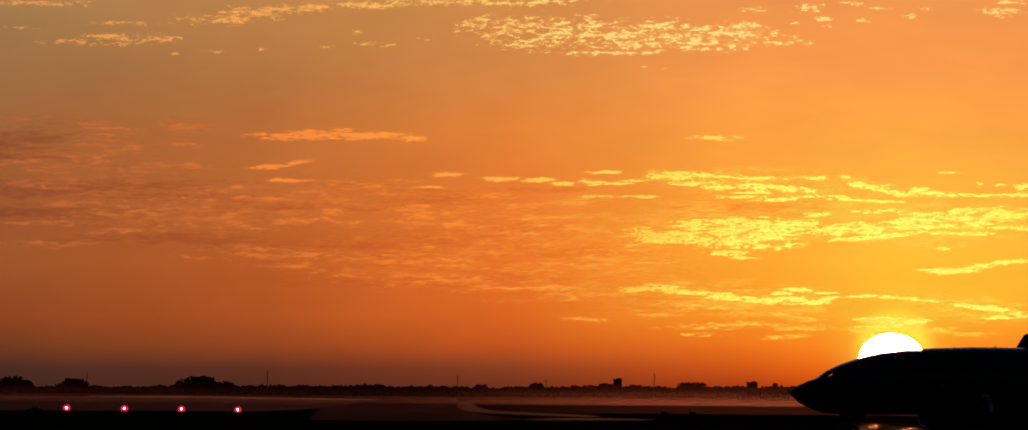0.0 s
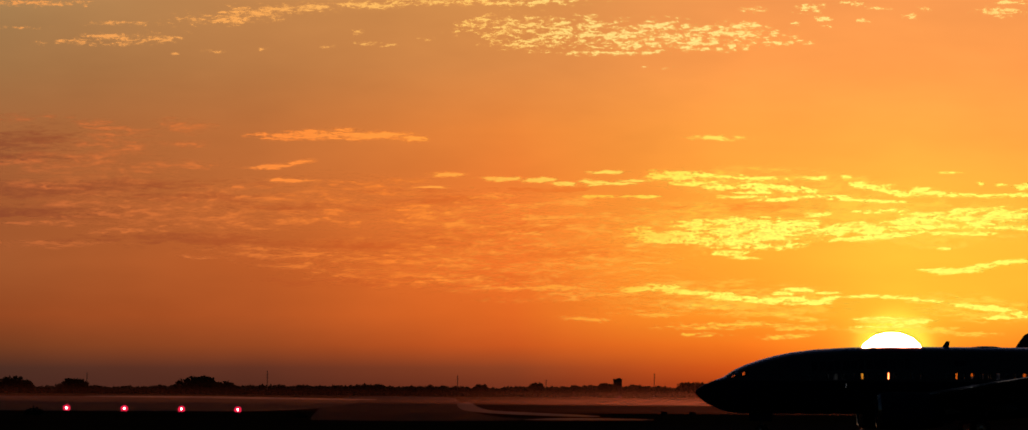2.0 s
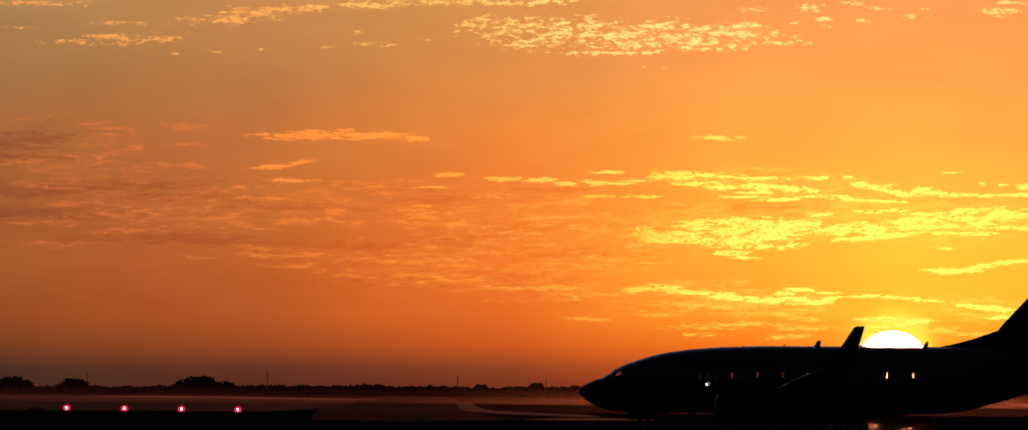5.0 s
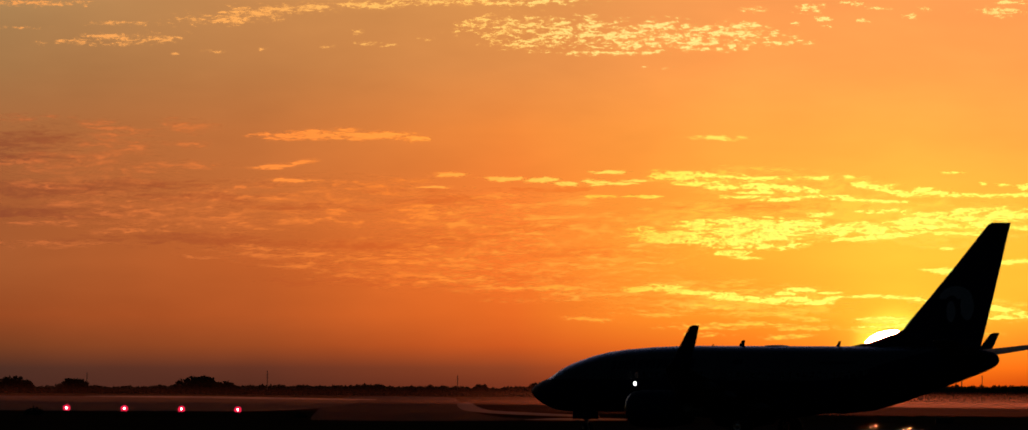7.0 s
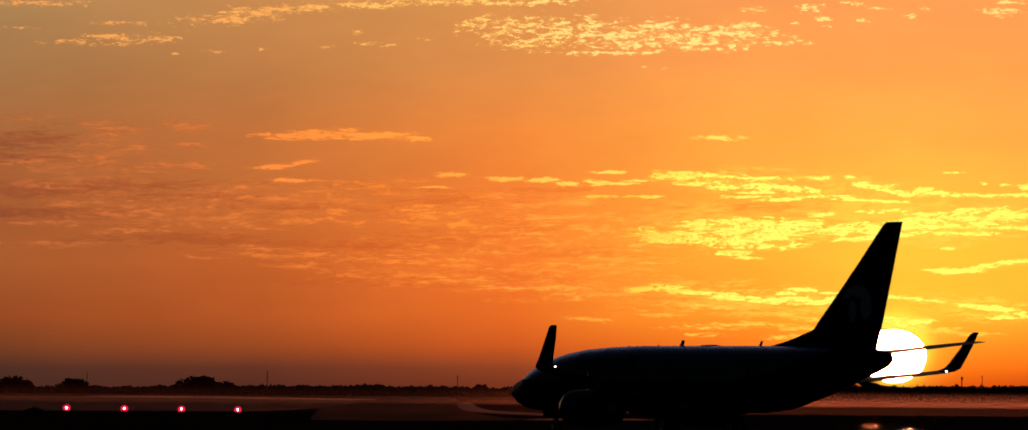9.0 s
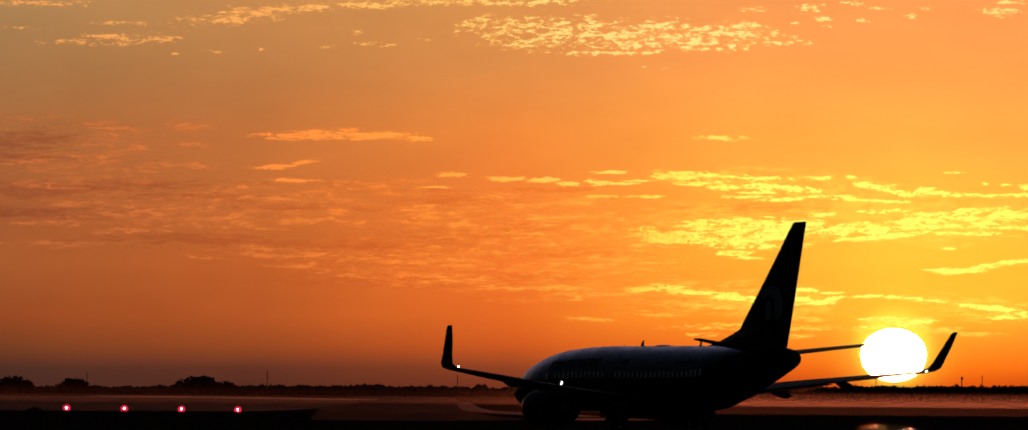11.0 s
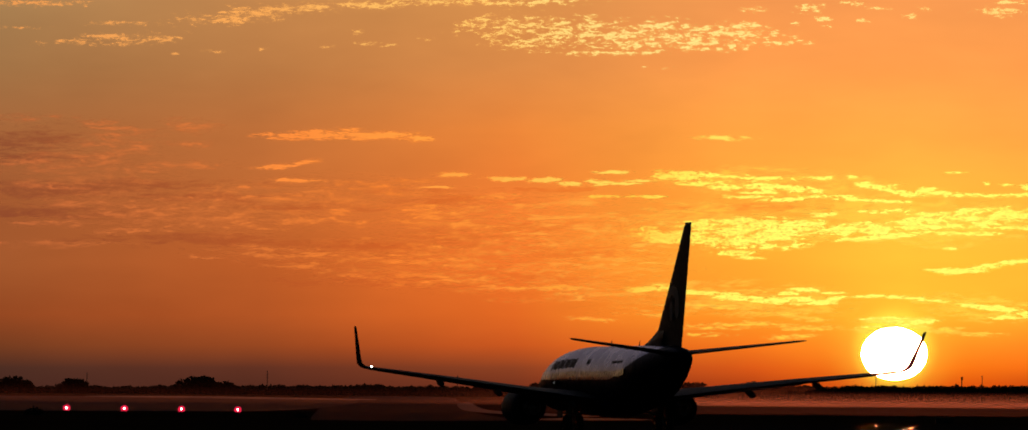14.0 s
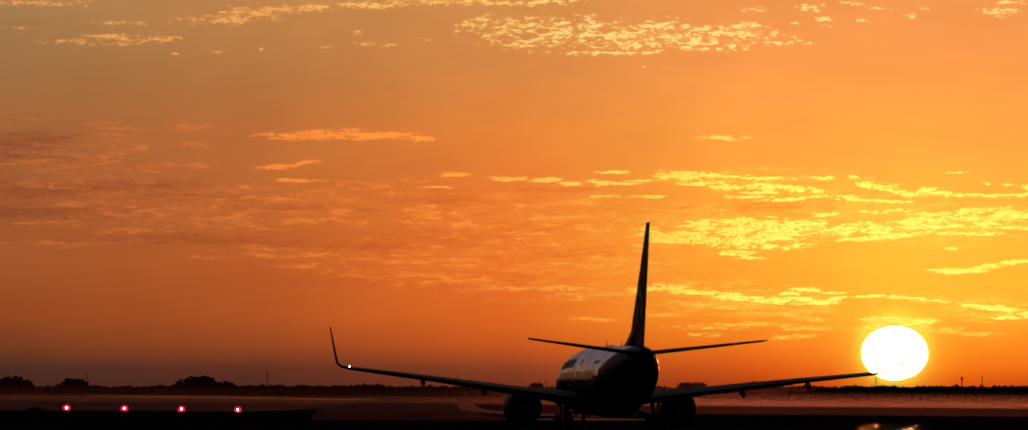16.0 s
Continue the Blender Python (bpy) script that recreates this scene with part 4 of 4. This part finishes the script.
def engine(ob, sg):
    m = Matrix.Translation((GEAR - 10.25, sg * 4.83, 1.55)) @ Matrix.Rotation(radians(90), 4, "Y")
    bm = bmesh.new()
    lathe(bm, ((-0.9, 0.72), (-0.25, 0.76), (0.0, 0.86), (0.02, 0.93), (-0.15, 1.02), (-0.6, 1.11), (-1.5, 1.14), (-2.8, 1.08), (-3.9, 0.90), (-3.85, 0.84), (-2.6, 0.86)), m, 36)
    e = part("engine_nacelle", bm, NAVY, ob, "dark navy engine nacelle")
    bm = bmesh.new()
    lathe(bm, ((0.0, 0.855), (0.03, 0.90), (0.01, 0.955), (-0.16, 1.03)), m, 36)
    part("inlet_lip", bm, ALLOY, e, "polished metal lip")
    bm = bmesh.new()
    lathe(bm, ((-0.45, 0.0), (-0.7, 0.14), (-0.85, 0.22), (-0.87, 0.74)), m, 28)
    part("fan", bm, BLACK, e)
    bm = bmesh.new()
    lathe(bm, ((-2.6, 0.66), (-3.5, 0.62), (-4.4, 0.45), (-4.38, 0.38), (-3.9, 0.36), (-4.9, 0.05), (-5.0, 0.0)), m, 28)
    part("exhaust_cone", bm, STEEL, e)
    v, f = foil([((GEAR - 11.1, sg * 4.83, 2.45), 3.6, (0, 1, 0), 0.05), ((GEAR - 11.9, sg * 4.83, 2.68), 3.8, (0, 1, 0), 0.05)], 8)
    raw("pylon", v, f, GREY, e, smooth=True)


def fin_half(s, z):
    """Half thickness of the fin."""
    le = 26.28 + (z - 6.75) * 0.926
    te = 31.02 + (z - 5.2) * 0.259
    u = min(1.0, max(0.001, (s - le) / (te - le)))
    return 2.6 * (0.2969 * math.sqrt(u) - 0.126 * u - 0.3516 * u * u + 0.2843 * u ** 3 - 0.1015 * u ** 4) * 0.085 * (te - le) * 1.0


def tail(ob):
    rows = []
    for z, le, te in ((4.9, 25.57, 31.05), (5.4, 25.59, 31.15), (6.2, 25.82, 31.39), (6.8, 26.32, 31.55), (8.2, 27.67, 31.93), (10.2, 29.52, 32.45), (12.0, 31.13, 32.91), (12.45, 31.55, 33.04), (12.6, 31.77, 33.07)):
        rows.append(((GEAR - le, 0, z), te - le, (0, 1, 0), 0.0447 if z < 12.5 else 0.03))
    v, f = foil(rows, 14)
    fin = raw("fin", v, f, NAVY, ob, "dark navy tail fin", smooth=True)
    # dorsal fillet
    v, f = [], []
    crest = ((22.3, 5.33), (23.4, 5.55), (24.4, 5.82), (25.2, 6.08), (25.9, 6.32), (26.5, 6.65), (27.6, 6.7))
    for s, z in crest:
        w = 0.04 + 0.03 * (s - 22.3)
        v += [(GEAR - s, 0, z), (GEAR - s, w, (z + 5.2) / 2), (GEAR - s, w * 1.8, 5.15), (GEAR - s, -w * 1.8, 5.15), (GEAR - s, -w, (z + 5.2) / 2)]
    for i in range(len(crest) - 1):
        for j in range(5):
            k = (j + 1) % 5
            f.append((i * 5 + j, i * 5 + k, i * 5 + 5 + k, i * 5 + 5 + j))
    raw("dorsal_fillet", v, f, NAVY, fin, smooth=True)
    # pale round crest emblem, plain shapes on both faces
    for sg in (1, -1):
        for layer, (cx, cz, rx, rz, a0, a1) in enumerate(((29.5, 8.15, 1.1, 0.75, 0, 180), (30.25, 7.7, 0.45, 0.8, 0, 360), (29.25, 7.45, 0.6, 0.9, 0, 360), (29.2, 7.4, 0.3, 0.62, 0, 360))):
            proud = 0.02 + 0.008 * layer
            v, f = [(GEAR - cx, sg * (fin_half(cx, cz) + proud), cz)], []
            n = 24
            for r in (0.5, 1.0):
                for k in range(n + 1):
                    a = radians(a0 + (a1 - a0) * k / n)
                    s, z = cx + rx * r * math.cos(a), cz + rz * r * math.sin(a)
                    v.append((GEAR - s, sg * (fin_half(s, z) + proud), z))
            for k in range(n):
                f += [(0, 1 + k, 2 + k), (1 + k, n + 2 + k, n + 3 + k, 2 + k)]
            raw("emblem", v, f, EMBLEM if layer != 2 else NAVY, fin, "pale emblem of plain rounded shapes")
    for sg in (1, -1):
        v, f = foil([((GEAR - 28.5, sg * 0.2, 4.85), 3.3, (0, 0, 1), 0.09), ((GEAR - 28.9, sg * 0.9, 4.92), 3.05, (0, 0, 1), 0.09), ((GEAR - 31.75, sg * 6.9, 5.62), 1.42, (0, 0, 1), 0.085), ((GEAR - 32.1, sg * 7.13, 5.66), 1.1, (0, 0, 1), 0.06)], 12)
        raw("tailplane", v, f, GREY, ob, "slim grey tailplane", smooth=True)


def wheel(parent, x, y, r, w):
    """A wheel about its own axle."""
    hub = empty("wheel", Matrix.Translation((x, y, r)))
    hub.parent = parent
    m = Matrix.Rotation(radians(90), 4, "X")
    bm = bmesh.new()
    lathe(bm, ((-w / 2, r * 0.55), (-w / 2, r * 0.86), (-w * 0.36, r * 0.97), (-w * 0.12, r), (w * 0.12, r), (w * 0.36, r * 0.97), (w / 2, r * 0.86), (w / 2, r * 0.55)), m, 28)
    part("tyre", bm, RUBBER, hub)
    bm = bmesh.new()
    lathe(bm, ((-w * 0.42, 0.0), (-w * 0.42, r * 0.2), (-w * 0.3, r * 0.45), (-w * 0.45, r * 0.57), (w * 0.45, r * 0.57), (w * 0.3, r * 0.45), (w * 0.42, r * 0.2), (w * 0.42, 0.0)), m, 20)
    part("rim", bm, ALLOY, hub)
    return hub


def landing_gear(ob):
    wheels = []
    for sg in (1, -1):
        bm = bmesh.new()
        rod(bm, (0.25, sg * 2.6, 2.1), (0.0, sg * 2.86, 0.57), 0.15, 0.12)
        rod(bm, (0, sg * 2.4, 0.57), (0, sg * 3.3, 0.57), 0.09)
        rod(bm, (0.0, sg * 2.8, 0.9), (-0.6, sg * 2.5, 1.8), 0.07)
        rod(bm, (0.05, sg * 2.8, 1.1), (0.1, sg * 1.2, 1.5), 0.08)
        part("main_gear_strut", bm, STEEL, ob)
        bm = bmesh.new()
        box(bm, 0.1, sg * 3.0, 1.45, 0.75, 0.04, 1.0, 0.015)
        part("gear_door", bm, NAVY, ob)
        for y in (2.5, 3.22):
            wheels.append((wheel(ob, 0.0, sg * y, 0.565, 0.42), 0.565, sg * y))
    nose = empty("nose_gear", Matrix.Translation((GEAR - 4.0, 0, 0)))
    nose.parent = ob
    bm = bmesh.new()
    rod(bm, (0.1, 0, 1.5), (0, 0, 0.34), 0.1, 0.08)
    rod(bm, (0, -0.3, 0.34), (0, 0.3, 0.34), 0.06)
    rod(bm, (0.05, 0, 0.7), (0.6, 0, 1.4), 0.05)
    box(bm, 0.12, 0, 0.85, 0.1, 0.3, 0.18, 0.02)
    part("nose_strut", bm, STEEL, nose)
    for sg in (1, -1):
        bm = bmesh.new()
        box(bm, GEAR - 3.9, sg * 0.42, 1.13, 1.3, 0.03, 0.5, 0.012)
        part("gear_door", bm, NAVY, ob)
        wheels.append((wheel(nose, 0.0, sg * 0.2, 0.34, 0.2), 0.34, 0.0))
    return nose, wheels


def airliner():
    ob = empty("airliner")
    fuselage(ob)
    windows(ob)
    # rows of dark seats, unseen backs raised to the window tops to block light through the cabin
    bm = bmesh.new()
    for k in range(22):
        for sg in (1, -1):
            box(bm, GEAR - 6.4 - 0.8 * k, sg * 1.0, 3.17, 0.14, 1.35, 1.36)
    tagged(part("seat_backs", bm, BLACK, ob), kind="stuff")
    # belly fairing between the wings
    v, f = [], []
    ring = [180 + 180 * k / 16 for k in range(17)]
    prof = ((10.4, 0.3, 1.3), (11.2, 1.25, 1.16), (12.5, 1.75, 1.02), (15, 1.95, 0.98), (17.5, 1.9, 1.0), (19, 1.6, 1.12), (20.6, 0.4, 1.33))
    for s, w, zb in prof:
        for a in ring:
            v.append((GEAR - s, w * math.cos(radians(a)) * 1.0, 2.2 + (2.2 - zb) * math.copysign(abs(math.sin(radians(a))) ** 0.6, math.sin(radians(a)))))
    n = len(ring)
    for i in range(len(prof) - 1):
        for j in range(n - 1):
            f.append((i * n + j, i * n + j + 1, (i + 1) * n + j + 1, (i + 1) * n + j))
    raw("belly_fairing", v, f, NAVY, ob, smooth=True)
    for sg in (1, -1):
        wing(ob, sg)
        engine(ob, sg)
        # cockpit glazing
        for s0, s1, a0, a1, pane in ((1.80, 2.32, 64, 88, DARKGLASS), (2.04, 2.47, 40.5, 62.5, GLASS), (2.69, 3.07, 33.5, 48.5, GLASS)):
            patch("cockpit_window", ob, s0, s1, a0, a1, pane, 0.006, "dark glossy glass", sign=sg)
        # lettering as plain bars
        for k in range(13):
            s = 6.75 + 0.46 * k
            patch("lettering_bar", ob, s, s + (0.40 if k % 3 else 0.32), 19 + (k % 2) * 1.5, 39 - (k % 3) * 1.2, NAVY, 0.008, "dark navy lettering bar", 2, 2, sg)
        # a small mark and a thin registration bar farther aft
        patch("lettering_bar", ob, 15.2, 15.9, 26, 36, NAVY, 0.008, "small dark mark", 2, 2, sg)
        patch("lettering_bar", ob, 21.2, 23.6, 27, 32, NAVY, 0.008, "thin dark bar", 4, 2, sg)
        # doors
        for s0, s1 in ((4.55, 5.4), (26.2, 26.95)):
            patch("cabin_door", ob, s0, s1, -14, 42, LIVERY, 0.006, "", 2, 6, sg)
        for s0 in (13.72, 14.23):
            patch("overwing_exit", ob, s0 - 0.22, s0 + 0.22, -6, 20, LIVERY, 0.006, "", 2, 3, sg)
    tail(ob)
    # blade aerials and bumps along the crown
    for s, z0, hgt, ln in ((14.85, 5.33, 0.36, 0.42), (21.5, 5.33, 0.32, 0.3), (12.8, 5.33, 0.12, 0.12), (10.2, 5.27, 0.07, 0.2)):
        v, f = foil([((GEAR - s + ln * 0.5, 0, z0 - 0.03), ln, (0, 1, 0), 0.12), ((GEAR - s - 0.1 + ln * 0.1, 0, z0 + hgt), ln * 0.5, (0, 1, 0), 0.1)], 6)
        raw("aerial", v, f, BLACK, ob, smooth=True)
    bm = bmesh.new()
    bmesh.ops.create_uvsphere(bm, u_segments=16, v_segments=8, radius=1, matrix=Matrix.Translation((GEAR - 17.3, 0, 5.33)) @ Matrix.Diagonal((0.9, 0.3, 0.09, 1)))
    part("dome", bm, WHITE, ob)
    # inspection light on the left side, aimed back to face the camera mid-turn; added tube dims it otherwise
    for sg in (1, -1):
        p = skin(8.6, -7)
        m = Matrix.Translation((p.x, sg * (p.y - 0.02), p.z)) @ Vector((-0.53, sg * 0.85, 0)).to_track_quat("Z", "Y").to_matrix().to_4x4()
        bm = bmesh.new()
        lathe(bm, ((-0.1, 0.16), (0.32, 0.15), (0.33, 0.125), (0.0, 0.12)), m, 20)
        h = part("inspection_light", bm, BLACK, ob)
        bm = bmesh.new()
        lathe(bm, ((0.0, 0.12), (0.01, 0.07), (0.012, 0.0)), m, 20)
        part("lens", bm, glow("inspection_lamp", (1.0, 0.97, 0.9), 40.0) if sg > 0 else DARKGLASS, h, "lit white lamp" if sg > 0 else "")
    nose, wheels = landing_gear(ob)
    return tagged(ob, "navy twin-engine jet airliner, white body toned dark for shade, taxiing on concrete", "airplane"), nose, wheels


PLANE, NOSE_GEAR, WHEELS = airliner()


# ---- what moves ----
def motions():
    # east, north and heading of the main gear, second by second
    xs = (32.11, 29.81, 27.35, 24.8, 22.24, 19.74, 17.36, 15.14, 13.13, 11.37, 9.92, 8.76, 7.76, 6.97, 6.49, 6.17, 6.00)
    ys = (389.61, 388.73, 388.51, 388.68, 389.09, 389.69, 390.46, 391.44, 392.69, 394.22, 396.06, 398.1, 400.1, 401.8, 403.0, 403.6, 403.9)
    hs = (197.82, 190.61, 183.39, 176.17, 168.93, 161.69, 154.46, 147.29, 140.23, 133.33, 126.75, 120.55, 114.6, 108.95, 104.05, 100.1, 97.1)
    rows = [(t, pose(xs[t], ys[t], 0, 0, 0, hs[t])) for t in range(17)]
    walk(PLANE, rows)
    # how far each wheel has rolled
    def place(t):
        k = min(15, int(t))
        f = t - k
        return [a[k] + (a[k + 1] - a[k]) * f for a in (xs, ys, hs)]
    steps = [k * 0.2 for k in range(81)]
    run, head = [0.0], []
    for a, b in zip(steps, steps[1:]):
        p, q = place(a), place(b)
        run.append(run[-1] + math.hypot(q[0] - p[0], q[1] - p[1]))
    for ob, r, y in WHEELS:
        loc = ob.location.copy()
        rolled = []
        for t, d in zip(steps, run):
            turn = radians(place(t)[2] - hs[0])
            rolled.append((t, Matrix.Translation(loc) @ Matrix.Rotation((d - turn * y) / r, 4, "Y")))
        walk(ob, rolled)
    # the nose wheels are steered to the right
    steer = []
    for t in range(17):
        a, b = max(0, t - 1), min(16, t + 1)
        rate = radians(hs[b] - hs[a]) / (b - a)
        speed = math.hypot(xs[b] - xs[a], ys[b] - ys[a]) / (b - a)
        steer.append((t, Matrix.Translation((GEAR - 4.0, 0, 0)) @ Matrix.Rotation(max(-1.1, math.atan2(rate * 12.6, max(speed, 0.5))), 4, "Z")))
    walk(NOSE_GEAR, steer)
    # the sun climbs, the lower clouds drift to the right
    walk(sun, [(0, Matrix.Translation(spot(1359.5, 549, 4500))), (16, Matrix.Translation(spot(1364.5, 538.6, 4500)))])
    for deck, d in DRIFTING:
        walk(deck, [(0, hung(d)), (16, hung(d, 12.0))])


motions()
